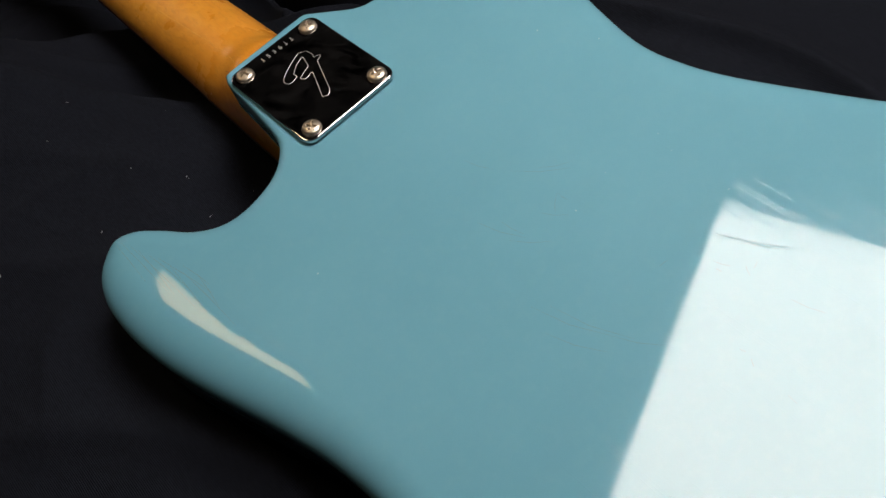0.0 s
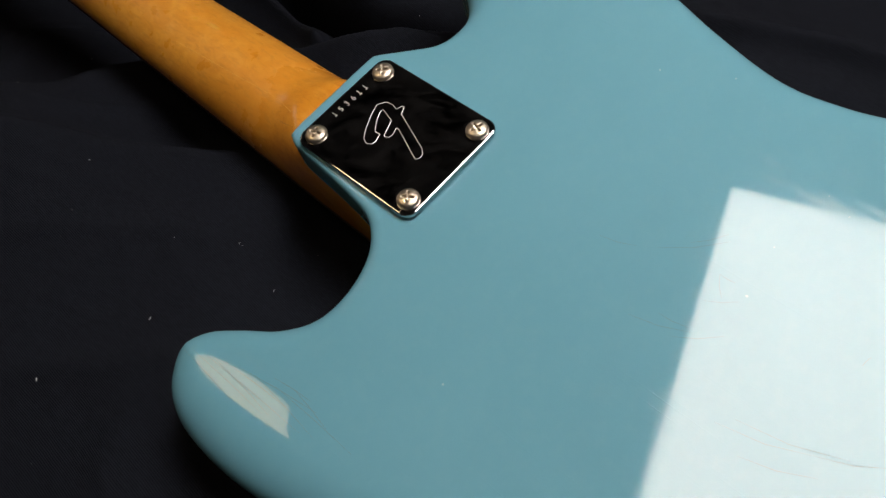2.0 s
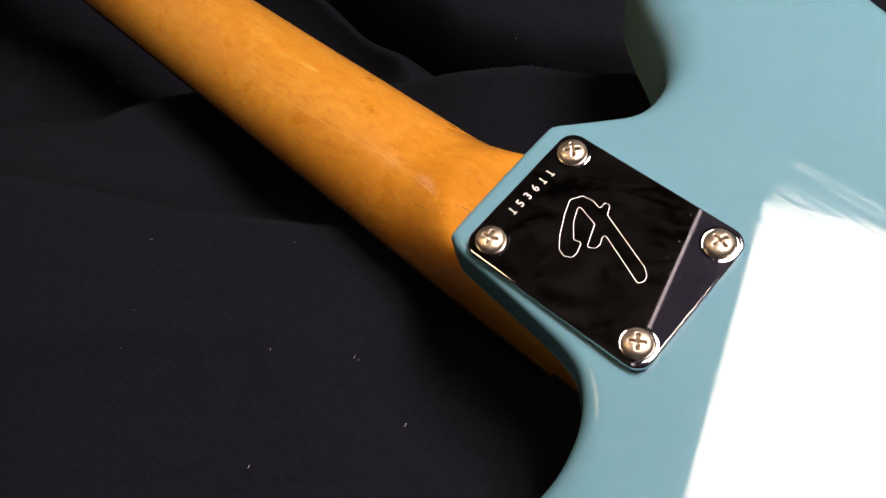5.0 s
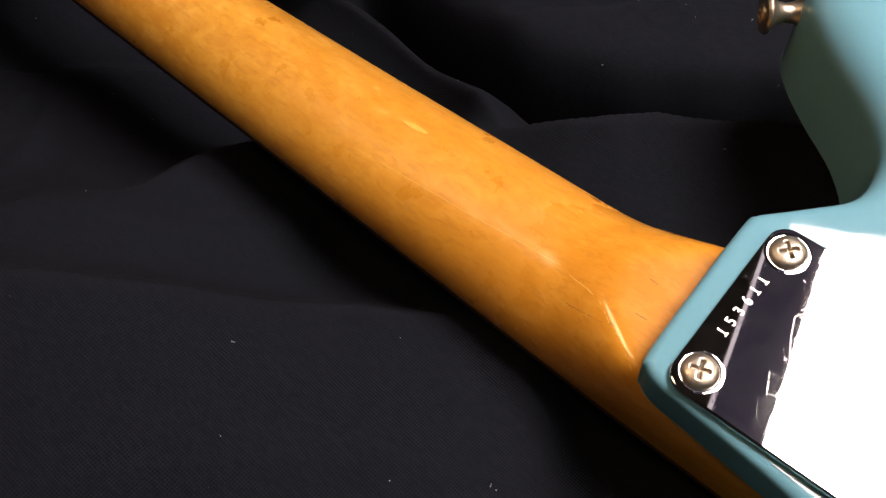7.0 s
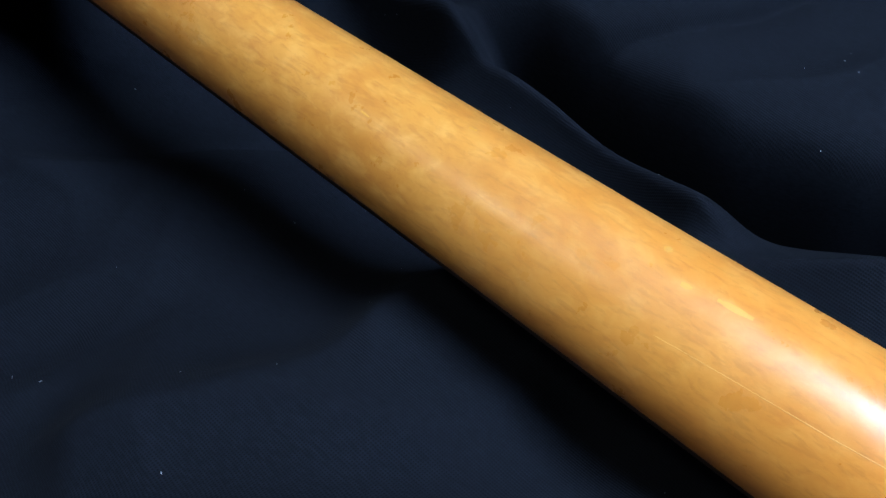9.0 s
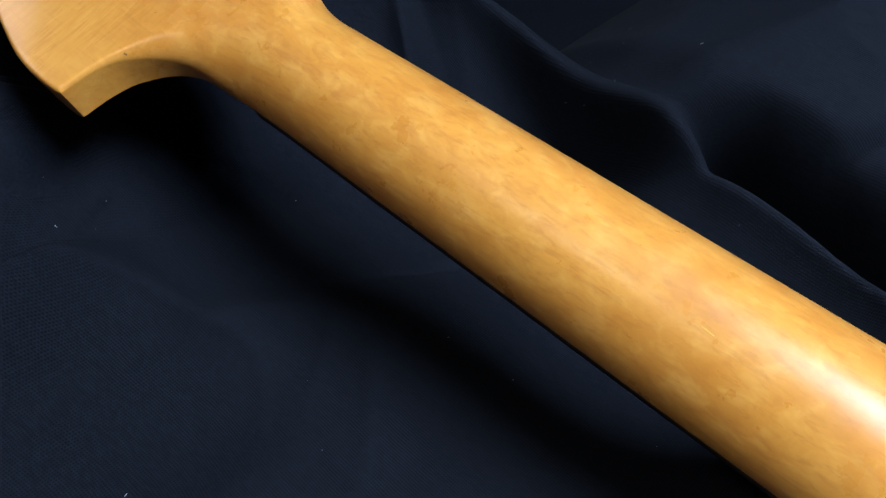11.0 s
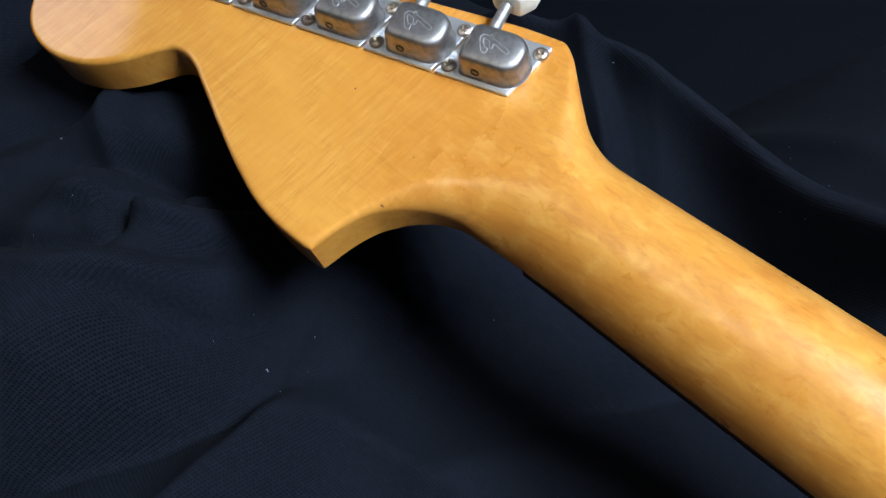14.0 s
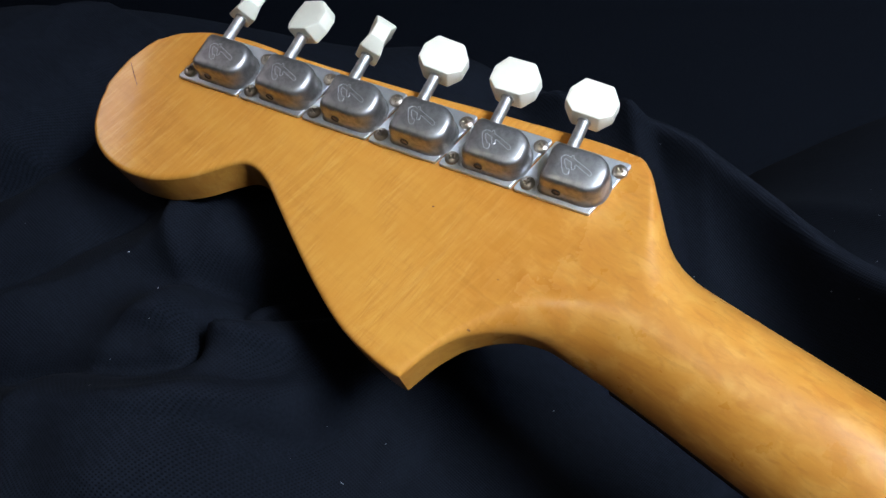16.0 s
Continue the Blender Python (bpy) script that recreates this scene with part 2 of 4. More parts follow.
ROOM_DARK = plain_material("charcoal_wall_paint", (0.028, 0.027, 0.030), 0.8, 0.15, 6.0)
LAMP_TRIM = plain_material("grey_lamp_trim", (0.16, 0.15, 0.18), 0.6, 0.1, 20.0)
# lip of the trim made to glow, for its bright line in the plate
LAMP_EDGE = glow_material("glowing_lamp_lip", (0.9, 0.9, 1.0), 0.9)
DIFFUSER = glow_material("lit_diffuser", (1.0, 0.985, 0.95), LAMP_POWER)
# trim gives off a faint glow in place of the light it would catch
LAMP_RIM = glow_material("faintly_glowing_rim", (0.62, 0.60, 0.95), 0.09, 0.6)
STRIP_GLOW = glow_material("warm_tube_cover", (1.0, 0.78, 0.46), STRIP_POWER, 0.3)
# glow of the added panel mirrored in the headstock tip
SMALL_GLOW = glow_material("rosy_panel_glow", (1.0, 0.80, 0.70), SMALL_POWER, 0.15)


# ---- mesh helpers ----
def make(name, bm, mat, smooth=35.0):
    bmesh.ops.recalc_face_normals(bm, faces=bm.faces)
    if smooth:
        for f in bm.faces:
            f.smooth = True
        lim = radians(smooth)
        for e in bm.edges:
            if len(e.link_faces) == 2 and e.calc_face_angle(0) > lim:
                e.smooth = False
    me = bpy.data.meshes.new(name)
    bm.to_mesh(me)
    bm.free()
    me.materials.append(mat)
    return new(name, me)


def part(name, bm, mat, parent, label="", smooth=35.0, at=None):
    ob = make(name, bm, mat, smooth)
    ob.parent = parent
    if at is not None:
        ob.matrix_basis = at
    return tagged(ob, label)


def spline(points, steps, closed=True):
    """Catmull-Rom through the points; three numbers a point, the third carried along."""
    p = np.array(points, float)
    n = len(p)
    out = []
    for i in range(n if closed else n - 1):
        idx = [(i + k) % n if closed else min(max(i + k, 0), n - 1) for k in (-1, 0, 1, 2)]
        a, b, c, d = p[idx]
        for k in range(steps):
            t = k / steps
            out.append(0.5 * (2 * b + (c - a) * t + (2 * a - 5 * b + 4 * c - d) * t * t + (3 * b - a - 3 * c + d) * t ** 3))
    if not closed:
        out.append(p[-1])
    return np.array(out)


def box_bm(x0, x1, y0, y1, z0, z1, bevel=0.0):
    bm = bmesh.new()
    bmesh.ops.create_cube(bm, size=1)
    for v in bm.verts:
        v.co = Vector((x0 + (v.co.x + 0.5) * (x1 - x0), y0 + (v.co.y + 0.5) * (y1 - y0), z0 + (v.co.z + 0.5) * (z1 - z0)))
    if bevel:
        bmesh.ops.bevel(bm, geom=bm.edges[:], offset=bevel, segments=3, affect="EDGES")
    return bm


def lathe_bm(profile, seg=32, turn=None):
    """Turns a profile of (radius, height) round z."""
    bm = bmesh.new()
    rings = []
    for r, z in profile:
        if r < 1e-7:
            rings.append([bm.verts.new((0, 0, z))])
        else:
            rings.append([bm.verts.new((r * math.cos(2 * math.pi * k / seg), r * math.sin(2 * math.pi * k / seg), z)) for k in range(seg)])
    for a, b in zip(rings, rings[1:]):
        for k in range(seg):
            q = [a[k % len(a)], a[(k + 1) % len(a)], b[(k + 1) % len(b)], b[k % len(b)]]
            q = [v for i, v in enumerate(q) if v not in q[:i]]
            if len(q) > 2:
                bm.faces.new(q)
    if turn:
        bmesh.ops.transform(bm, matrix=turn, verts=bm.verts)
    return bm


def plate_bm(outline, z0, z1, bevel):
    """A flat plate with a rounded upper rim."""
    bm = bmesh.new()
    p = np.array(outline)
    q = np.roll(p, -1, 0) - np.roll(p, 1, 0)
    q /= np.linalg.norm(q, axis=1)[:, None]
    inward = np.stack([-q[:, 1], q[:, 0]], 1)
    if np.sum(p[:, 0] * np.roll(p[:, 1], -1) - np.roll(p[:, 0], -1) * p[:, 1]) < 0:
        inward = -inward
    rings = [[bm.verts.new((x, y, z0)) for x, y in p]]
    for k in range(5):
        a = math.pi / 2 * k / 4
        o = p + inward * bevel * (1 - math.cos(a))
        rings.append([bm.verts.new((x, y, z1 - bevel + bevel * math.sin(a))) for x, y in o])
    for a, b in zip(rings, rings[1:]):
        for k in range(len(p)):
            bm.faces.new((a[k], a[(k + 1) % len(p)], b[(k + 1) % len(p)], b[k]))
    for e in bm.faces.new(rings[-1]).edges:
        e.smooth = False
    bm.faces.new(rings[0][::-1])
    return bm


def rounded(corners, radius, seg=6):
    """A polygon with rounded corners."""
    out = []
    c = [Vector(p) for p in corners]
    for i, p in enumerate(c):
        a, b = (c[i - 1] - p).normalized(), (c[(i + 1) % len(c)] - p).normalized()
        half = a.angle(b) / 2
        r = radius[i] if isinstance(radius, (list, tuple)) else radius
        back = r / math.tan(half)
        s, e, mid = p + a * back, p + b * back, p + (a + b).normalized() * r / math.sin(half)
        a0, a1 = math.atan2(*(s - mid).yx), math.atan2(*(e - mid).yx)
        d = (a1 - a0 + math.pi) % (2 * math.pi) - math.pi
        out += [(mid.x + r * math.cos(a0 + d * k / seg), mid.y + r * math.sin(a0 + d * k / seg)) for k in range(seg + 1)]
    return out


def tube_bm(points, radius, z, closed=True, flat=0.5):
    """A thin raised line along a flat path."""
    bm = bmesh.new()
    p = np.array(points, float)
    n = len(p)
    rings = []
    for i in range(n):
        a, b = (p[i - 1], p[(i + 1) % n]) if closed else (p[max(i - 1, 0)], p[min(i + 1, n - 1)])
        t = (b - a) / (np.linalg.norm(b - a) + 1e-12)
        nrm = np.array([-t[1], t[0]])
        rings.append([bm.verts.new((p[i, 0] + nrm[0] * radius * math.cos(w), p[i, 1] + nrm[1] * radius * math.cos(w), z + radius * flat * math.sin(w))) for w in np.linspace(0, 2 * math.pi, 6, endpoint=False)])
    for i in range(n if closed else n - 1):
        a, b = rings[i], rings[(i + 1) % n]
        for k in range(6):
            bm.faces.new((a[k], a[(k + 1) % 6], b[(k + 1) % 6], b[k]))
    return bm


def smooth_step(a, b, x):
    t = np.clip((np.asarray(x, float) - a) / (b - a), 0, 1)
    return t * t * (3 - 2 * t)


# ---- guitar ----
guitar = new("electric_guitar")
guitar.location = (0, 0, ZF)
tagged(guitar, "pale blue electric guitar with amber neck, face down on cloth", "guitar")
LOW = pose(0, 0, -ZF)

# outline of the body: x, y, rounding of its edge, in millimetres
LONG_HORN_HALF = [(25.8, 37.4, 3), (29.2, 34.2, 3), (36, 28, 4), (45, 21, 6), (54.5, 20, 9), (65, 23, 12), (75.5, 32.5, 14), (85.5, 47, 14), (95, 59, 13),
                  (104, 66, 13), (116, 67, 14), (129, 54, 16), (137, 32, 17), (137, 7, 17), (129.5, -21, 16), (123.5, -44, 15), (115.5, -68, 14), (108.5, -99, 14),
                  (110, -121, 14), (116.5, -143.5, 14), (133, -180, 15), (150, -215, 16), (166, -258, 16), (167, -306, 16), (148, -350, 16), (104, -382, 16)]
SHORT_HORN_HALF = [(40, -394, 16), (-30, -395, 16), (-92, -384, 16), (-136, -352, 16), (-153, -305, 16), (-146, -256, 16), (-124, -214, 16), (-106, -176, 17),
                   (-106, -146, 18), (-112, -118, 20), (-121, -88, 21), (-128, -62, 22), (-131.5, -38, 22), (-130.5, -16, 20), (-124, -2, 17), (-112, 4.8, 13),
                   (-101.5, 1.2, 12), (-92.5, -8.5, 12), (-83.5, -20.3, 12), (-72.5, -28.2, 11), (-59.5, -30, 9), (-45.8, -27, 7), (-36.5, -20.8, 5), (-31.5, -12, 4),
                   (-29, 5, 3), (-27.4, 24, 3), (-26.6, 32, 3), (-24.9, 36, 3), (-21.5, 38.1, 3), (0, 38.6, 3), (22, 38.6, 3)]
BODY = LONG_HORN_HALF + SHORT_HORN_HALF


def body_bm():
    o = spline(BODY, 6)
    p = o[:, :2] / 1000.0
    r = np.maximum(o[:, 2], 2.5) / 1000.0
    n = len(p)
    tan = np.roll(p, -1, 0) - np.roll(p, 1, 0)
    tan /= np.linalg.norm(tan, axis=1)[:, None]
    inward = np.stack([tan[:, 1], -tan[:, 0]], 1)     # the outline runs clockwise
    # points of the back: the outline, rings inside it along the rounding, and a loose grid
    steps = 12
    extra = []
    for k in range(1, steps + 1):
        reach = r * (1 - math.cos(math.pi / 2 * k / steps)) * (1.0 if k < steps else 1.02)
        extra.append(np.column_stack([p + inward * reach[:, None], reach]))
    extra = np.concatenate(extra)
    gx, gy = np.meshgrid(np.arange(-0.16, 0.175, 0.012), np.arange(-0.40, 0.07, 0.012))
    extra = np.concatenate([extra, np.column_stack([gx.ravel(), gy.ravel(), np.full(gx.size, 0.022)])])
    gap = np.linalg.norm(extra[:, None, :2] - p[None], axis=2)
    extra = extra[gap.min(1) > extra[:, 2] * 0.93 - 1e-6]
    pts = [Vector(q) for q in p] + [Vector(q[:2]) for q in extra]
    verts, _, faces, *_ = geometry.delaunay_2d_cdt(pts, [(k, (k + 1) % n) for k in range(n)], [], 1, 1e-7)
    flat = np.array([v[:] for v in verts])
    seg = np.roll(p, -1, 0) - p
    dist, rad = np.full(len(flat), 9.0), np.zeros(len(flat))
    for k in range(n):
        t = np.clip((flat - p[k]) @ seg[k] / (seg[k] @ seg[k]), 0, 1)
        d = np.linalg.norm(flat - p[k] - t[:, None] * seg[k], axis=1)
        near = d < dist
        dist[near], rad[near] = d[near], (r[k] * (1 - t) + r[(k + 1) % n] * t)[near]
    u = np.clip(1 - dist / rad, 0, 1)
    deep = np.minimum(rad * 0.85, 0.0135)
    Z = ZB - deep * (1 - np.sqrt(np.maximum(1 - u ** 2.2, 0)))
    bm = bmesh.new()
    top = [bm.verts.new((x, y, z)) for (x, y), z in zip(flat, Z)]
    for f in faces:
        bm.faces.new([top[k] for k in f])
    rim = [e for e in bm.edges if len(e.link_faces) == 1]
    # sides: over the heel of the neck only the lip of the body goes on
    low = {}
    for v in {v for e in rim for v in e.verts}:
        x, y = v.co.xy
        lip = y > -0.0235 and -0.0395 < x < 0.0285
        low[v] = (bm.verts.new((x, y, 0.0380 if lip else ZF + 0.004)), bm.verts.new((x * 0.998, y * 0.998, 0.0366 if lip else ZF)))
    for e in rim:
        a, b = e.verts
        bm.faces.new((a, b, low[b][0], low[a][0]))
        bm.faces.new((low[a][0], low[b][0], low[b][1], low[a][1]))
    for f in faces:
        q = [top[k] for k in f]
        bm.faces.new([bm.verts.new((v.co.x, v.co.y, 0.0366 if (v.co.y > -0.0235 and -0.0395 < v.co.x < 0.0285) else ZF + 0.0005)) for v in q][::-1])
    return bm


body = part("body", body_bm(), PAINT, guitar, "glossy pale blue body with fine polishing scratches", 50.0, LOW)


# neck and headstock: left and right edges along the length, in millimetres
LEFT = [(0, -28), (37, -27.8), (120, -26.1), (250, -23.4), (360, -21.2), (402, -20.4), (409, -20.6), (417, -21.3), (426, -23.2), (433, -27), (439, -33), (443.3, -40), (445.8, -48), (447.2, -55.4),
        (450, -56.1), (458, -56.3), (470, -55), (483, -51), (498, -45), (513, -38.4), (521, -35), (527, -34), (532, -35.3), (536, -40), (541, -47), (548, -54), (557, -58.8), (567, -60.8), (574, -60.2), (581, -57.6), (587, -52.5), (592, -44.5), (594.8, -36), (595.4, -30)]
RIGHT = [(0, 28), (37, 26.6), (120, 24.7), (250, 21.7), (360, 19.9), (400, 19.3), (408, 19.7), (413, 21.2), (418, 24.6), (424, 29.6), (430, 34.6), (434, 36.6), (438, 36.0), (474, 26), (511, 14.4), (551, 3.2), (563, 0.4), (574, -3.4), (584, -9), (591, -16), (594.3, -23), (595.4, -30)]


def edge_at(table, y):
    """An even curve through the table's rows (monotone in its first column)."""
    t = np.array(table, float)
    ys, xs = t[:, 0], t[:, 1]
    m = np.gradient(xs, ys)
    i = np.clip(np.searchsorted(ys, y) - 1, 0, len(ys) - 2)
    h = ys[i + 1] - ys[i]
    s = (y - ys[i]) / h
    d = (xs[i + 1] - xs[i]) / h
    lim = lambda g: np.where(g * d <= 0, 0.25 * g, np.sign(g) * np.minimum(np.abs(g), 3 * np.abs(d)))
    a, b = lim(m[i]), lim(m[i + 1])
    return (2 * s**3 - 3 * s**2 + 1) * xs[i] + (s**3 - 2 * s**2 + s) * h * a + (-2 * s**3 + 3 * s**2) * xs[i + 1] + (s**3 - s**2) * h * b


def neck_stations():
    ys = list(np.arange(-36, 40, 4.0)) + list(np.arange(40, 110, 3.5)) + list(np.arange(110, 396, 6.0)) + list(np.arange(396, 424, 1.4))
    ys += list(np.arange(424, 447.2, 0.45)) + list(np.arange(447.2, 560, 1.5)) + list(np.arange(560, 590, 1.0)) + list(np.arange(590, 595.3, 0.3)) + [595.37]
    return np.array(ys)


def neck_bm():
    ys = neck_stations()
    yl = np.maximum(ys, 0)
    left, right = edge_at(LEFT, yl), edge_at(RIGHT, yl)
    ring = np.concatenate([np.stack([left, ys], 1), np.stack([right, ys], 1)[::-1]])
    a, b = ring, np.roll(ring, -1, 0)
    s = np.linspace(-1, 1, 49)
    s = np.sign(s) * (1 - (1 - np.abs(s)) ** 1.9)
    X = left[:, None] + (right - left)[:, None] * (s + 1) / 2
    Y = np.repeat(ys[:, None], len(s), 1)
    P = np.stack([X.ravel(), Y.ravel()], 1)
    dist = np.full(len(P), 1e9)
    for p0, p1 in zip(a, b):
        if p0[1] < -30 and p1[1] < -30:
            continue
        e = p1 - p0
        L = e @ e
        if L < 1e-12:
            continue
        t = np.clip((P - p0) @ e / L, 0, 1)
        dist = np.minimum(dist, np.linalg.norm(P - p0 - t[:, None] * e, axis=1))
    d = dist.reshape(X.shape)
    # crest height, and reach and depth of the rounding, along the length
    heel = 1 - smooth_step(34, 70, Y)
    side = smooth_step(-14, 14, X)
    head = smooth_step(408, 433, Y) * (1 - side) + smooth_step(400, 430, Y) * side
    crest = 27.0 + 0.4 * smooth_step(150, 300, Y) - 0.8 * smooth_step(340, 400, Y)
    crest = crest + 4.0 * (1 - smooth_step(66, 180, Y)) + 5.2 * (1 - smooth_step(56, 79, Y))
    crest = crest * (1 - head) + 25.0 * head
    half = (right - left)[:, None] / 2
    reach = np.where(Y < 395, half, 21.0)
    reach = reach * (1 - heel) + 6 * heel
    soft = (1 - side) * (1 - smooth_step(428, 447, Y))
    reach = reach * (1 - head) + (1.6 + 10 * soft) * head
    depth = (crest - 7.5) * (1 - head) + (1.6 + 6 * soft) * head
    depth = depth * (1 - 0.25 * heel)
    u = np.clip(1 - d / np.maximum(reach, 0.5), 0, 1)
    Z = crest - depth * (1 - np.maximum(1 - u ** 2, 0) ** (0.5 + 0.09 * (1 - head) * (1 - heel)))
    low = 7.4 + 3.1 * smooth_step(412, 426, ys)
    Z = np.maximum(Z, low[:, None] + 0.2)
    bm = bmesh.new()
    top = [[bm.verts.new((X[i, j] / 1000, Y[i, j] / 1000, Z[i, j] / 1000)) for j in range(len(s))] for i in range(len(ys))]
    bot = [[bm.verts.new((X[i, j] / 1000, Y[i, j] / 1000, low[i] / 1000)) for j in (0, len(s) - 1)] for i in range(len(ys))]
    for i in range(len(ys) - 1):
        for j in range(len(s) - 1):
            bm.faces.new((top[i][j], top[i][j + 1], top[i + 1][j + 1], top[i + 1][j]))
        bm.faces.new((top[i][0], top[i + 1][0], bot[i + 1][0], bot[i][0]))
        bm.faces.new((top[i][-1], bot[i][1], bot[i + 1][1], top[i + 1][-1]))
        bm.faces.new((bot[i][0], bot[i + 1][0], bot[i + 1][1], bot[i][1]))
    bm.faces.new(top[0] + [bot[0][1], bot[0][0]])
    bm.faces.new(top[-1][::-1] + [bot[-1][0], bot[-1][1]])
    return bm


neck = part("neck", neck_bm(), NECK_WOOD, guitar, "amber lacquered maple neck with broad headstock", 40.0, LOW)


def fretboard_bm():
    ys = np.linspace(-36, 404, 60)
    bm = bmesh.new()
    rows = []
    for y in ys:
        l, r = float(edge_at(LEFT, max(y, 0))), float(edge_at(RIGHT, max(y, 0)))
        row = []
        for k, (sx, z) in enumerate(((1, 7.3), (1, 3.6), (0.985, 3.0), (0.5, 2.0), (0, 1.7), (-0.5, 2.0), (-0.985, 3.0), (-1, 3.6), (-1, 7.3))):
            x = (l + r) / 2 + sx * (r - l) / 2
            row.append(bm.verts.new((x / 1000, y / 1000, z / 1000)))
        rows.append(row)
    for p, q in zip(rows, rows[1:]):
        for k in range(9):
            bm.faces.new((p[k], p[(k + 1) % 9], q[(k + 1) % 9], q[k]))
    bm.faces.new(rows[0])
    bm.faces.new(rows[-1][::-1])
    return bm


part("fretboard", fretboard_bm(), ROSEWOOD, guitar, "dark rosewood fretboard under the neck", 30.0, LOW)
part("nut", box_bm(-0.0150, 0.0160, 0.4045, 0.4080, 0.0012, 0.0100, 0.0004), KNOB, guitar, "cream string nut", 30.0, LOW)


# ---- screws ----
def screw_bm(radius, height, n=30):
    """A domed cross-head screw, its slot sunk into the dome."""
    bm = bmesh.new()
    grid = []
    for i in range(n + 1):
        row = []
        for j in range(n + 1):
            a, b = 2 * i / n - 1, 2 * j / n - 1
            x, y = a * math.sqrt(1 - b * b / 2), b * math.sqrt(1 - a * a / 2)
            r = math.hypot(x, y)
            z = height * (0.30 + 0.70 * math.sqrt(max(0.0, 1 - r * r)) ** 1.1)
            arm = min(max(abs(x) - 0.085, abs(y) - 0.50), max(abs(y) - 0.085, abs(x) - 0.50))
            if arm < 0.05:
                z -= height * 0.95 * min(1.0, (0.05 - arm) / 0.07) * (1 - 0.6 * min(1, r / 0.55))
            row.append(bm.verts.new((x * radius, y * radius, z)))
        grid.append(row)
    for i in range(n):
        for j in range(n):
            bm.faces.new((grid[i][j], grid[i + 1][j], grid[i + 1][j + 1], grid[i][j + 1]))
    rim = [grid[i][0] for i in range(n)] + [grid[n][j] for j in range(n)] + [grid[n - i][n] for i in range(n)] + [grid[0][n - j] for j in range(n)]
    low = [bm.verts.new((v.co.x, v.co.y, -height * 0.2)) for v in rim]
    for k in range(len(rim)):
        bm.faces.new((rim[k], rim[(k + 1) % len(rim)], low[(k + 1) % len(rim)], low[k]))
    bm.faces.new(low)
    return bm


# ---- neck plate ----
plate = part("neck_plate", plate_bm(rounded([(-0.0258, -0.0318), (0.0258, -0.0318), (0.0258, 0.0318), (-0.0258, 0.0318)], 0.0052), ZB + 0.0002, ZB + 0.0019, 0.0006), CHROME, guitar,
             "mirror-bright chrome neck plate with smudges", 30.0, LOW)
first = part("screw", screw_bm(0.0044, 0.0022), SCREW_METAL, plate, "aged nickel cross-head screw", 50.0, pose(-0.0191, 0.0257, ZB + 0.0019, 0, 0, 20))
for x, y, turn in ((0.0191, 0.0257, 48), (0.0191, -0.0257, 75), (-0.0191, -0.0257, 33)):
    ob = first.copy()
    scene.collection.objects.link(ob)
    ob.matrix_basis = pose(x, y, ZB + 0.0019, 0, 0, turn)

ring = part("dimple", lathe_bm([(0.0044, 0.00004), (0.0047, 0.00010), (0.0051, 0.00010), (0.0054, 0.00006), (0.0056, 0.00002)], 40), CHROME, plate, "", 60.0, pose(-0.0191, 0.0257, ZB + 0.0019))
for x, y in ((0.0191, 0.0257), (0.0191, -0.0257), (-0.0191, -0.0257)):
    ob = ring.copy()
    scene.collection.objects.link(ob)
    ob.matrix_basis = pose(x, y, ZB + 0.0019)

# stylised mark: a bent outline, in millimetres on the plate
MARK = [(5.6, 16.0), (0.6, 14.1), (-5.7, 10.9), (-9.3, 8.3), (-10.3, 5.8), (-9.2, 3.7), (-7.2, 3.5), (-3.8, 4.6), (-4.4, 6.9), (0.3, 10.6), (5.7, 12.9), (3.3, 5.3), (-4.1, 2.4),
        (-2.9, 0.4), (-1.2, 0), (2.7, 1.6), (-4.6, -15.3), (-3.0, -16.4), (-1.2, -16.0), (0.6, -14.0), (7.9, 4.2), (11.1, 5.7), (10.7, 7.4), (8.1, 7.0), (9.3, 10.1), (8.9, 13.7)]


def mark_points(scale, cx=0.0, cy=0.0):
    p = np.array(rounded(MARK, 0.7, 3))
    return p * scale / 1000.0 + (cx, cy)


part("engraved_mark", tube_bm(mark_points(1.0), 0.00013, ZB + 0.00190, True, 0.35), ENGRAVING, plate, "engraved bright outline mark", 60.0)


def stamped_digit(text, size, depth):
    """A bold stamped numeral; a one gets a foot."""
    curve = bpy.data.curves.new("digit", "FONT")
    curve.body, curve.size, curve.extrude, curve.align_x, curve.align_y, curve.offset = text, size, depth, "CENTER", "CENTER", 0.00005
    ob = new("digit", curve)
    bpy.context.view_layer.update()
    me = bpy.data.meshes.new_from_object(ob.evaluated_get(bpy.context.evaluated_depsgraph_get()))
    bpy.data.objects.remove(ob)
    bm = bmesh.new()
    bm.from_mesh(me)
    low = min(v.co.y for v in bm.verts)
    for v in bm.verts:
        v.co.x *= 0.86
    if text == "1":
        mid = max(v.co.x for v in bm.verts) - 0.0003
        bmesh.ops.create_cube(bm, size=1, matrix=Matrix.Translation((mid, low + 0.0002, 0)) @ Matrix.Diagonal((0.0012, 0.0004, depth * 1.8, 1)))
    return bm


for k, digit in enumerate("153611"):
    part("stamped_digit", stamped_digit(digit, 0.0038, 0.00008), ENGRAVING, plate, "", 0, pose(-0.0077 + 0.0034 * k, 0.0268 - 0.0001 * k, ZB + 0.00195))

plate.matrix_basis = plate.matrix_basis @ pose(0, 0, ZB + 0.0006, -0.93, 0, 0) @ pose(0, 0, -ZB)

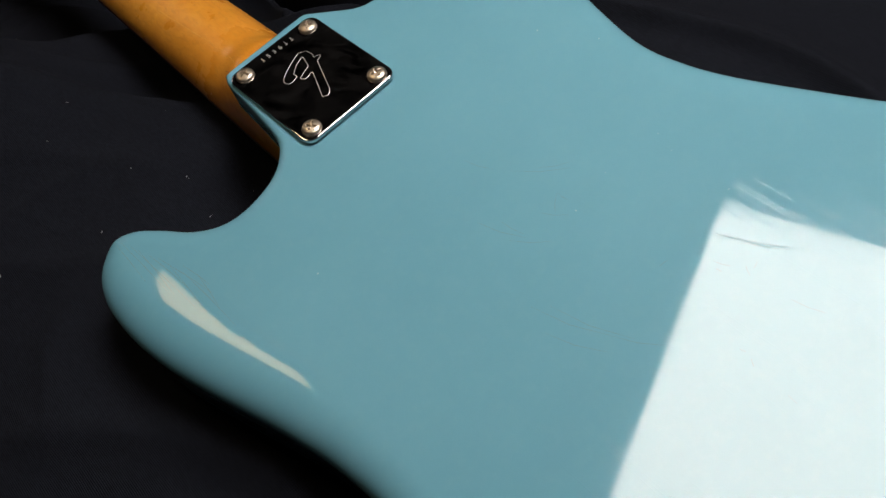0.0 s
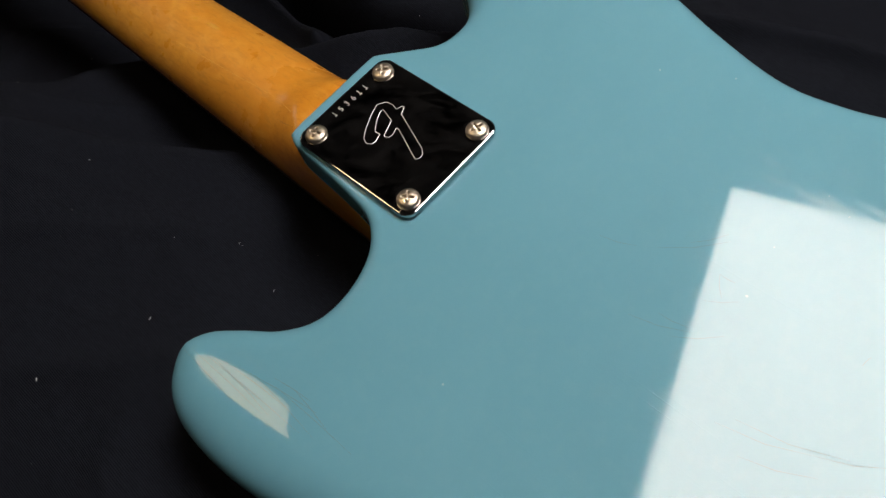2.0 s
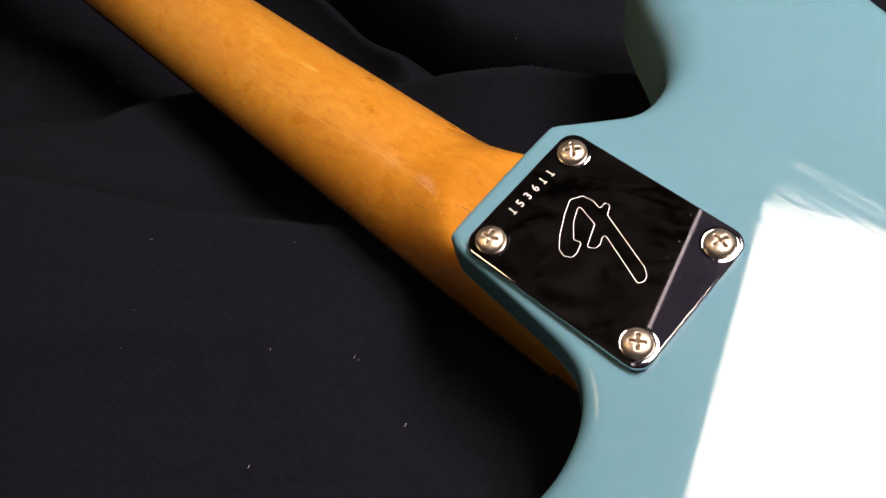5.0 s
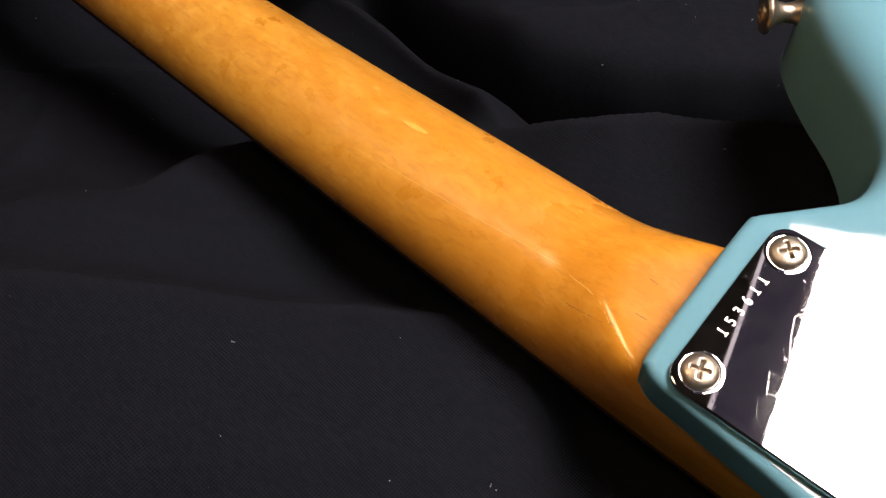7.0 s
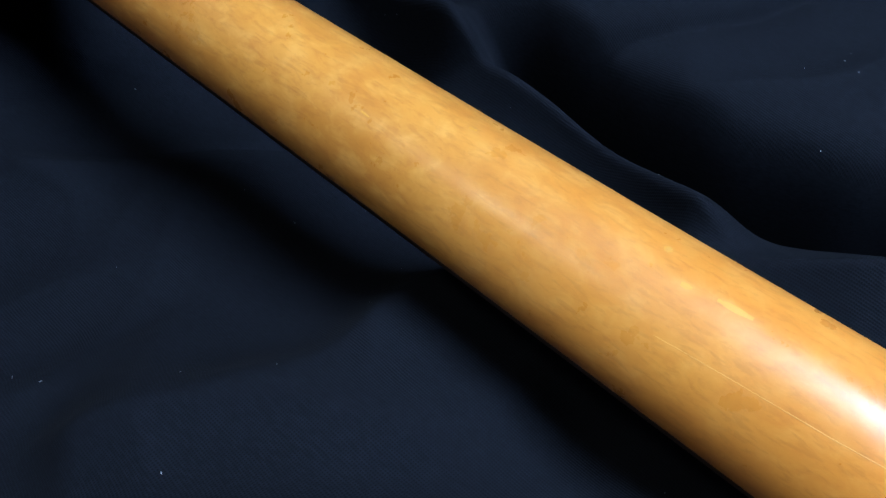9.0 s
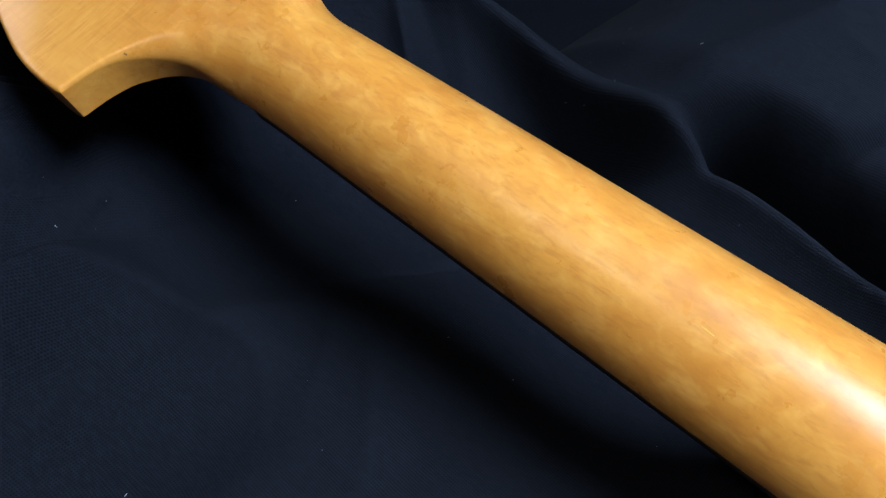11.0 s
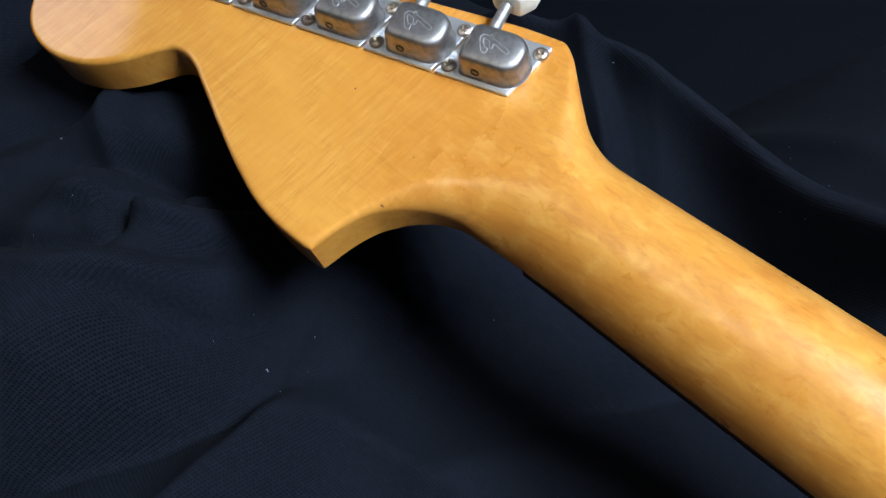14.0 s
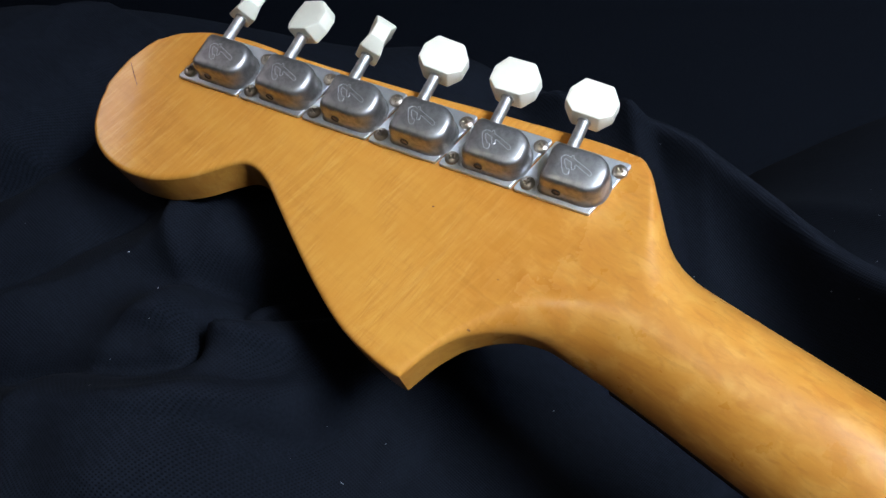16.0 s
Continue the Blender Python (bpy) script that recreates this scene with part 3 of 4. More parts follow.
# ---- strap button ----
button_at = Matrix.Translation((0.1045, 0.0655, 0.035)) @ Vector((-0.62, 0.78, 0.05)).to_track_quat("Z", "Y").to_matrix().to_4x4()
button = part("strap_button", lathe_bm([(0, 0), (0.0055, 0), (0.0055, 0.001), (0.0042, 0.0025), (0.0036, 0.006), (0.0042, 0.009), (0.0062, 0.0115), (0.0078, 0.0125), (0.0080, 0.0134), (0.0074, 0.0142), (0.0040, 0.0144), (0, 0.0144)]), SCREW_METAL, guitar,
              "nickel strap button on the horn", 40.0, LOW @ button_at @ Matrix.Scale(0.82, 4))
part("screw", screw_bm(0.0036, 0.0016), SCREW_METAL, button, "", 50.0, pose(0, 0, 0.0142))
part("washer", lathe_bm([(0.0045, -0.0015), (0.0072, -0.0015), (0.0074, 0.0002), (0.0045, 0.0004)]), FELT, button, "worn felt washer")


# ---- tuning machines ----
def knob_bm():
    """A flat eight-cornered button, its two faces hollowed along the length; the stem side at v = 0."""
    shape = rounded([(-0.0044, 0.0), (0.0044, 0.0), (0.0080, 0.0038), (0.0082, 0.0088), (0.0048, 0.0130), (-0.0048, 0.0130), (-0.0082, 0.0088), (-0.0080, 0.0038)], 0.0012, 3)
    bm = bmesh.new()
    c = np.array([0, 0.0065])
    p = np.array(shape) - c
    rings = []
    for k, drop, sign in ((0.0, 0, -1), (0.35, 0, -1), (0.68, 0, -1), (0.90, 0, -1), (0.965, 0.0003, -1), (1.0, 0.0012, -1), (1.0, 0.0012, 1), (0.965, 0.0003, 1), (0.90, 0, 1), (0.68, 0, 1), (0.35, 0, 1), (0.0, 0, 1)):
        if k == 0:
            rings.append([bm.verts.new((c[0], c[1], sign * 0.0027))])
        else:
            rings.append([bm.verts.new((x * k + c[0], y * k + c[1], sign * (0.0027 + 0.0015 * (y * k / 0.0065) ** 2 - drop))) for x, y in p])
    n = len(p)
    for a, b in zip(rings, rings[1:]):
        for k in range(n):
            q = [a[k % len(a)], a[(k + 1) % len(a)], b[(k + 1) % len(b)], b[k % len(b)]]
            q = [v for i, v in enumerate(q) if v not in q[:i]]
            bm.faces.new(q)
    bmesh.ops.transform(bm, matrix=Matrix.Rotation(radians(-90), 4, "Z"), verts=bm.verts)
    return bm


def cap_bm():
    """A pressed D-shaped cover: one end square, the other round, with a soft upper rim."""
    o = rounded([(-0.0076, 0.0080), (0.0060, 0.0080), (0.0060, -0.0106), (-0.0076, -0.0106)], [0.0022, 0.0022, 0.0060, 0.0060], 8)
    p = np.array(o)
    c = p.mean(0)
    bm = bmesh.new()
    rings = []
    for k, z in ((1.07, 0.0010), (1.02, 0.0015), (1.0, 0.0024), (0.985, 0.0060), (0.965, 0.0072), (0.93, 0.0081), (0.88, 0.0087), (0.80, 0.0091), (0.55, 0.0093)):
        rings.append([bm.verts.new((*(c + (q - c) * k), z)) for q in p])
    n = len(p)
    for a, b in zip(rings, rings[1:]):
        for k in range(n):
            bm.faces.new((a[k], a[(k + 1) % n], b[(k + 1) % n], b[k]))
    bm.faces.new(rings[-1])
    return bm


TUNER_TURN = 15.2
KNOB_TURNS = (4, 0, 8, -61, -22, -46)


def tuning_machine(m, turn):
    base = part("tuning_machine", plate_bm(rounded([(-0.0094, -0.0082), (0.0098, -0.0140), (0.0098, 0.0092), (-0.0094, 0.0150)], [0.0006, 0.0008, 0.0006, 0.0008], 3), 0.0, 0.0011, 0.0003), TUNER_PLATE, guitar,
                "dull nickel tuning machine with cream knob", 30.0, m)
    part("cover", cap_bm(), TUNER_METAL, base, "pressed nickel cover, worn", 40.0)
    ob = part("mark", tube_bm(mark_points(0.30, -0.0010, -0.001) @ np.array([[0.0, 1.0], [-1.0, 0.0]]) @ np.array([[0.0, -1.0], [1.0, 0.0]]), 0.00013, 0.00932, True, 0.4), ENGRAVING, base, "", 60.0)
    part("rivet", lathe_bm([(0.0010, 0.0), (0.0013, 0.0), (0.0013, 0.0003), (0.0010, 0.0003)], 18, pose(-0.0076, 0.0022, 0.0042, 0, -90, 0)), DARK_HOLE, base)
    shaft = part("shaft", lathe_bm([(0, 0.004), (0.0018, 0.004), (0.0018, 0.0167), (0.0021, 0.0169), (0.0021, 0.0181), (0, 0.0181)], 18, pose(0, 0, 0, 0, 90, 0)), SHAFT_METAL, base, "", 40.0, pose(-0.0012, 0.0030, 0.0052))
    part("knob", knob_bm(), KNOB, shaft, "cream plastic button", 32.0, pose(0.0172, 0, 0, turn, 0, 0) @ Matrix.Scale(0.93, 4))
    for x, y, w in ((0.0063, -0.0115, 30), (-0.0063, 0.0115, 65)):
        part("screw", screw_bm(0.0022, 0.0013, 22), SCREW_METAL, base, "", 50.0, pose(x, y, 0.0011, 0, 0, w + 9 * turn))
    return base


for k, turn in enumerate(KNOB_TURNS):
    a = radians(TUNER_TURN)
    x, y = 0.0191 - 0.0240 * k * math.sin(a), 0.4455 + 0.0240 * k * math.cos(a)
    tuning_machine(pose(x, y, HZ + 0.0002 - ZF, 0, 0, TUNER_TURN), turn)

# ---- marks of age ----
def mark_bm(points, width, lift, ob):
    """A hairline laid along a surface from above, points in millimetres."""
    tree = BVHTree.FromPolygons([v.co[:] for v in ob.data.vertices], [p.vertices[:] for p in ob.data.polygons])
    p = np.array(points, float) / 1000.0
    fine = []
    for a, b in zip(p, p[1:]):
        n = max(2, int(np.linalg.norm(b - a) / 0.0012))
        fine += [a + (b - a) * k / n for k in range(n)]
    fine.append(p[-1])
    bm = bmesh.new()
    rows = []
    for k, q in enumerate(fine):
        hit, normal, *_ = tree.ray_cast(Vector((q[0], q[1], 0.2)), Vector((0, 0, -1)))
        if hit is None:
            continue
        t = Vector((*(fine[min(k + 1, len(fine) - 1)] - fine[max(k - 1, 0)]), 0)).normalized()
        side = t.cross(normal).normalized()
        w = width * (0.35 + 0.65 * math.sin(math.pi * (k + 0.5) / len(fine))) * (0.8 + 0.4 * random.random())
        rows.append([bm.verts.new(hit + side * w), bm.verts.new(hit + normal * lift), bm.verts.new(hit - side * w)])
    for r0, r1 in zip(rows, rows[1:]):
        bm.faces.new((r0[0], r0[1], r1[1], r1[0]))
        bm.faces.new((r0[1], r0[2], r1[2], r1[1]))
    return bm


BRIGHT_CRACK = plain_material("lifted_lacquer", (0.58, 0.32, 0.085), 0.45)
DARK_CRACK = plain_material("dark_crack", (0.16, 0.055, 0.012), 0.6)
# real dings, coloured paler than the wood for the glint they catch
PALE_DING = plain_material("pale_ding", (0.64, 0.345, 0.072), 0.25)
SCRATCH = plain_material("scratched_lacquer", (0.085, 0.20, 0.24), 0.6)
for points, width, mat in (([(-9.1, 69.6), (-10.1, 63.3), (-11.9, 57.4), (-15.1, 52.4), (-16.6, 48.7), (-20.2, 43.6), (-23.0, 39.0)], 0.00016, BRIGHT_CRACK),
                           ([(-15.6, 65.9), (-15.9, 59.1), (-16, 54.1), (-15.2, 51.7), (-15, 47.9)], 0.00013, DARK_CRACK), ([(-9.2, 48.4), (-9, 44.7)], 0.00014, DARK_CRACK),
                           ([(1.4, 51.2), (1.1, 48.1)], 0.00012, DARK_CRACK), ([(-12.2, 152), (-11.8, 146.6), (-10.9, 129.5), (-9.9, 106.8), (-8.3, 86), (-7.8, 73.4)], 0.00009, BRIGHT_CRACK),
                           ([(9.2, 163), (10.2, 161)], 0.0011, PALE_DING), ([(4.1, 144.5), (4.7, 135)], 0.0010, PALE_DING), ([(8.7, 228), (9.1, 225.5)], 0.0006, PALE_DING),
                           ([(-6.1, 257), (-6.3, 253.5)], 0.0004, PALE_DING), ([(2.5, 154), (2.9, 151)], 0.0008, PALE_DING), ([(-34, 441.2), (-33.7, 440.4)], 0.0004, DARK_CRACK),
                           ([(-11.4, 473.1), (-11.3, 472.5)], 0.0003, DARK_CRACK), ([(-17.8, 443.6), (-17.8, 443.2)], 0.0002, DARK_CRACK), ([(-30.9, 593), (-36, 583.4)], 0.00016, DARK_CRACK)):
    part("lacquer_mark", mark_bm(points, width, 0.00004, neck), mat, neck, "", 0)
for x0, y0, x1, y1 in ((27.2, -114.1, 37.3, -122.2), (-0.2, -120.9, 1.3, -131.2), (-4.4, -128.9, 5.5, -141.3), (22.9, -128.2, 15.9, -133.7), (-14.8, -158.8, -5.3, -189.3), (11.5, -88.5, 15.6, -100.7),
                       (19.2, -106.5, 35.3, -124.2), (-6.4, -113.7, 0.5, -132.8), (40, -218.5, 43.1, -230.1), (10.9, -237.3, 10.5, -241), (47.7, -192.8, 57.2, -206.7), (41.4, -199.7, 39, -203), (13.8, -221.7, 12, -224),
                       (-19.4, -154.2, -9.4, -183), (-9.4, -183, -0.8, -197.9), (-23.7, -165.2, -15.2, -185.4), (12, -129.3, 18.4, -138.4), (23.1, -128.3, 23.3, -133.6), (26.1, -178.3, 22.2, -177.7),
                       (34, -192.7, 34.3, -195.1), (42, -202.3, 44.9, -201.7), (48.2, -189, 52.3, -198.1), (45.3, -184, 56.8, -206.1), (49, -194, 56, -207), (14.3, -216.9, 14.7, -219), (35.7, -190, 38, -196)):
    bend = ((x0 + x1) / 2 + 0.05 * (y1 - y0), (y0 + y1) / 2 - 0.05 * (x1 - x0))
    part("hairline_scratch", mark_bm([(x0, y0), bend, (x1, y1)], 0.00013, 0.00003, body), SCRATCH, body, "", 0)

def groove_bm():
    """Fine polishing grooves in the lacquer, all along the length of the body."""
    out = spline(BODY, 3)[:, :2] / 1000.0
    bm = bmesh.new()
    for k in range(1700):
        x, y = random.uniform(-0.118, 0.095), random.uniform(-0.27, 0.015)
        long, half = random.choice((0.010, 0.018, 0.030, 0.042, 0.060)) * random.uniform(0.7, 1.2), random.uniform(0.00016, 0.00036)
        lean, lift = random.gauss(0, 0.012), half * random.choice((0.004, 0.006, 0.008, 0.010, 0.013, 0.018) if k % 9 else (0.03, 0.05))
        clear = min(np.min(np.hypot(out[:, 0] - x, out[:, 1] - q)) for q in (y, y - long / 2, y - long))
        if clear < 0.021 or (abs(x) < 0.029 and y > -0.038) or (-0.08 < x < -0.03 and y > -0.05):
            continue
        rows = []
        for j in range(5):
            t = j / 4
            cx, cy, w = x + lean * long * t, y - long * t, half * (0.3 + 0.7 * math.sin(math.pi * (0.1 + 0.8 * t)))
            rows.append([bm.verts.new((cx - w, cy, ZB + 1e-6)), bm.verts.new((cx, cy, ZB + 1e-6 + lift * w / half)), bm.verts.new((cx + w, cy, ZB + 1e-6))])
        for p, q in zip(rows, rows[1:]):
            bm.faces.new((p[0], p[1], q[1], q[0]))
            bm.faces.new((p[1], p[2], q[2], q[1]))
    return bm


tagged(part("polishing_haze", groove_bm(), PAINT, body, "fine parallel polishing grooves in the lacquer", 0), "", "", "", "stuff")

# dark matte scratches over the round of the short horn, breaking up its glint
for x0, y0, x1, y1 in ((-111.6, 0.6, -112.4, -29.7), (-107.6, -9, -104.8, -57), (-106.3, -14, -107.5, -44), (-102.7, -24.2, -96.4, -56.7), (-101.2, -30, -103, -62), (-99.3, -38.6, -98.4, -75.6), (-95.8, -43.9, -98.1, -63),
                       (-104.5, -20, -101.8, -48), (-109.5, -4, -108.7, -42.1), (-97.5, -36, -95, -52)):
    part("hairline_scratch", mark_bm([(x0, y0), ((x0 + x1) / 2 + 0.3, (y0 + y1) / 2), (x1, y1)], 0.00016, 0.00003, body), SCRATCH, body, "", 0)

# ---- cloth ----
# where the drape rests on what lies under it: x, y, height, in millimetres
HORN_SIDE_PLACES = [(-134, 180, 17), (-104, 183, 10), (-150, 90, 10), (-70, 110, -20), (-40, 150, -38), (-70, 30, -8), (-30, 90, -32), (-160, 0, 8), (-190, -120, 5), (-160, -230, 6), (-15, 218, -48), (-60, 240, -35)]
NECK_HOLLOW_PLACES = [(-17, 350, -74), (-33, 330, -64), (-31, 377, -78), (-45, 410, -82), (-10, 440, -85), (-20, 290, -76), (-62, 400, -68), (-80, 300, -46), (-130, 300, -26), (-120, 380, -44), (-180, 300, 10), (-220, 200, 10)]
HEAD_SIDE_PLACES = [(-57, 514, 15), (-68, 533, 6), (-53, 503, 14), (-91, 471, -9), (-74, 508, 14), (-109, 480, 36), (-84, 479, -1), (-83, 447, -45), (-150, 440, 10), (-20, 560, -20), (-60, 590, -2), (-110, 560, 12), (-150, 520, 22),
                    (-200, 600, 10), (0, 480, -70), (-40, 480, -55), (0, 640, -30), (0, 760, -40), (-100, 700, 0)]
LONG_HORN_SIDE_PLACES = [(82, 210, -88), (93, 301, -80), (135, 183, -88), (84, 458, -88), (40, 60, -40), (50, 112, -38), (80, 85, -36), (120, 50, -50), (150, 20, -56), (165, -60, -35), (150, -130, -30), (220, -60, -70), (210, -200, -60),
                         (200, 120, -86), (230, 220, -90), (180, 300, -82), (140, 360, -100), (60, 350, -150), (40, 250, -118), (50, 180, -80), (170, 440, -135), (125, 430, -124), (96, 486, -98), (40, 500, -75), (60, 400, -140), (220, 380, -120), (30, 560, -60), (80, 560, -60), (160, 540, -190), (150, 620, -200)]
UNDER_BODY_PLACES = [(0, -150, 8), (60, -300, 8), (-60, -300, 8), (0, -60, 6), (80, 0, 4), (120, -60, 6)]
FAR_PLACES = [(-350, 100, 10), (-350, 500, 10), (-350, -300, 10), (350, -300, -70), (350, 100, -95), (350, 450, -200), (0, -500, 5), (0, 900, -40)]
REST = np.array(HORN_SIDE_PLACES + NECK_HOLLOW_PLACES + HEAD_SIDE_PLACES + LONG_HORN_SIDE_PLACES + UNDER_BODY_PLACES + FAR_PLACES, float)

# folds: line of the crest, its height, reach on the left and on the right of the line, softness of the crest, all in millimetres; a height below 0 is a furrow
HORN_SIDE_FOLDS = [([(-175, 255), (-126, 211), (-87, 168), (-55, 135), (-30, 100), (-17, 79)], 26, 9, 60, 3), ([(-105, 270), (-84, 239), (-68, 204), (-47, 188)], 6, 7, 12, 3), ([(-100, 276), (-116, 239), (-130, 214)], 4, 5, 14, 2),
                   ([(-150, 150), (-110, 120), (-75, 80)], 5, 24, 12, 6), ([(-210, 110), (-160, 70), (-120, 30)], 6, 20, 10, 5), ([(-190, -20), (-150, -60), (-125, -110)], 9, 22, 12, 4), ([(-215, -70), (-170, -110), (-140, -170)], 9, 12, 22, 4)]
NECK_HOLLOW_FOLDS = [([(-120, 262), (-90, 242), (-66, 229), (-35, 229), (-12, 225), (20, 215)], 21, 12, 42, 5), ([(-34, 383), (-17, 371), (0, 361)], -5, 3, 8, 1.5), ([(-130, 398), (-100, 401), (-80, 399), (-62, 392)], 7, 7, 14, 3),
                     ([(-112, 434), (-96, 440), (-76, 450)], 7, 6, 12, 3), ([(-150, 350), (-118, 345), (-90, 335)], 5, 14, 8, 4), ([(-170, 330), (-135, 305), (-110, 296)], 6, 8, 18, 3)]
HEAD_SIDE_FOLDS = [([(-140, 560), (-126, 541), (-114, 528), (-101, 512), (-90, 503), (-82, 507), (-74, 510)], -15.4, 6, 3.5, 1), ([(-140, 532), (-119, 513), (-104, 498), (-91, 490)], 10.2, 9, 10, 3), ([(-67, 521), (-63, 516), (-59, 512)], -25.6, 5, 5, 2.5),
                   ([(-78, 511), (-66, 504), (-55, 500)], -13.7, 3, 3.5, 1), ([(-77, 505), (-72, 497), (-67, 490)], 12, 4, 4, 1.5), ([(-57, 551), (-66, 541), (-75, 528)], 10.2, 5, 6, 2),
                   ([(-88, 481), (-82, 478), (-77, 477)], 15.4, 7, 7, 4), ([(-93, 495), (-87, 490), (-82, 486), (-76, 486)], -10.2, 4, 4, 1.5), ([(-94, 474), (-89, 469), (-81, 467), (-74, 470)], -15.4, 4, 5, 1.5),
                   ([(-74, 450), (-85, 445), (-96, 441), (-116, 435), (-140, 432)], 15.4, 13, 6, 3), ([(-77, 446), (-98, 447), (-113, 450), (-127, 453), (-150, 460)], -13.7, 5, 8, 2.5), ([(-88, 432), (-83, 424), (-78, 404)], 12, 8, 8, 3),
                   ([(-125, 590), (-105, 580), (-95, 575), (-85, 573), (-74, 570)], -13.7, 5, 10, 2), ([(-110, 640), (-82, 631), (-68, 632), (-40, 640)], -27.3, 7, 18, 2), ([(-150, 505), (-128, 486), (-112, 478)], 8.5, 8, 14, 3), ([(-175, 600), (-140, 585), (-115, 566)], 13.7, 8, 16, 3)]
LONG_HORN_SIDE_FOLDS = [([(88, 500), (99, 478), (106, 462), (110, 425), (108, 390), (102, 360), (97, 332), (94, 302), (91, 258), (83, 214), (74, 180)], 34, 26, 9, 2.5),
                        ([(116, 292), (115, 255), (109, 215), (111, 170), (125, 125), (150, 85)], -115, 7, 15, 3),
                        ([(36, 190), (41, 170), (48, 148), (60, 122), (82, 89), (108, 52), (130, 15)], 30, 9, 24, 2.5),
                        ([(97, 297), (124, 265), (156, 238), (190, 212), (230, 190)], -9, 4, 14, 1.5), ([(140, 200), (170, 165), (200, 150)], 9, 10, 26, 3),
                        ([(196, 20), (203, -35), (221, -80), (224, -124), (215, -180)], 24, 60, 10, 4), ([(150, 330), (190, 300), (240, 290)], 6, 10, 20, 4), ([(140, 470), (150, 420), (150, 370)], 10, 16, 12, 5)]
SHOULDER_FOLDS = [([(96, 474), (84, 456), (70, 440), (56, 428)], 16, 9, 5, 2), ([(98, 462), (88, 446), (76, 428)], -10, 6, 14, 3)]
EDGE_Y, EDGE_X = (200, 258, 300, 360, 390, 425, 462, 478, 500, 562), (86, 91, 94, 102, 108, 111, 108, 104, 104, 106)
FOLDS = HORN_SIDE_FOLDS + NECK_HOLLOW_FOLDS + HEAD_SIDE_FOLDS + LONG_HORN_SIDE_FOLDS + SHOULDER_FOLDS


def reach_of(d):
    return np.sqrt(d * d + 25.0 ** 2)


def rest_weights():
    """Weights of a smooth sheet through the resting places."""
    n = len(REST)
    m = np.zeros((n + 3, n + 3))
    m[:n, :n] = 4.0 * np.eye(n) - reach_of(np.hypot(REST[:, None, 0] - REST[None, :, 0], REST[:, None, 1] - REST[None, :, 1]))
    m[:n, n:] = np.column_stack([np.ones(n), REST[:, :2] / 100])
    m[n:, :n] = m[:n, n:].T
    return np.linalg.solve(m, np.concatenate([REST[:, 2], np.zeros(3)]))


def fold_height(X, Y):
    """Sum of the folds, X and Y in millimetres."""
    total = np.zeros_like(X)
    wander = 0.7 * np.sin(X / 17.0 + Y / 23.0) + 0.5 * np.sin(X / 8.3 - Y / 11.0 + 1.0)
    for points, height, left, right, soft in FOLDS:
        p = spline([(x, y, 0) for x, y in points], 5, False)[:, :2]
        best, side, past = np.full_like(X, 1e9), np.zeros_like(X), np.zeros_like(X)
        for k, ((x0, y0), (x1, y1)) in enumerate(zip(p, p[1:])):
            dx, dy = x1 - x0, y1 - y0
            L = math.hypot(dx, dy)
            t = ((X - x0) * dx + (Y - y0) * dy) / L ** 2
            c = np.clip(t, 0, 1)
            d = np.hypot(X - x0 - c * dx, Y - y0 - c * dy)
            s = ((X - x0) * dy - (Y - y0) * dx) / L
            out = np.where((k == 0) & (t < 0), -t * L, 0) + np.where((k == len(p) - 2) & (t > 1), (t - 1) * L, 0)
            near = d < best
            best = np.where(near, d, best)
            side = np.where(near, np.where(out > 0, s, np.sign(s) * d), side)
            past = np.where(near, out, past)
        d = side + wander
        width = np.where(d > 0, right, left)
        total += height * np.exp(-(np.sqrt(d * d + soft * soft) - soft) / width) * np.exp(-(past / 22.0) ** 2)
    return total


def cloth_height(X, Y):
    """Height of the drape in metres over X and Y in metres."""
    x, y = X * 1000, Y * 1000
    weights = rest_weights()
    n = len(REST)
    Z = weights[n] + weights[n + 1] * x / 100 + weights[n + 2] * y / 100
    for w, (px, py, _) in zip(weights[:n], REST):
        Z = Z - w * reach_of(np.hypot(x - px, y - py))
    Z = Z + fold_height(x, y)
    # past the far end of the guitar the cloth falls away over the edge of its support
    over = (y - 700) + np.maximum(x, -80) + 35 * smooth_step(20.0, 110.0, x)
    over = 7 * np.log1p(np.exp(np.clip(over / 7.0, -40, 40)))
    # beyond the long fold beside the headstock it sinks the more the farther it goes
    brink = np.interp(y, EDGE_Y, EDGE_X)
    sink = 75 * np.log1p(np.exp(np.clip((y - 410) / 50.0, -40, 8))) * smooth_step(3.0, 22.0, x - brink)
    return (Z - 2.4 * np.minimum(over, 300) - np.minimum(sink, 700)) / 1000


def ripple(x, y):
    """Soft swells and small creases of the cloth between its folds, in metres."""
    swell = noise.noise((x * 13, y * 13, 0.3))
    along, across = 0.75 * x + 0.66 * y, 0.75 * y - 0.66 * x
    ridge = 1 - 2.4 * abs(noise.noise((along * 6.5 + 2.0 * across, across * 19.0 + 1.1 * noise.noise((x * 9, y * 9, 5.0)), 11.0)))
    small = 1 - 2.2 * abs(noise.noise((x * 36 - y * 13, y * 24 + x * 16, 7.0)))
    busy = float(smooth_step(0.38, 0.46, y)) if x < 0.0 else 0.0
    return 0.0030 * swell + (0.0022 + 0.0024 * busy) * max(ridge, 0) ** 1.6 + (0.0004 + 0.0016 * busy) * max(small, 0) ** 2


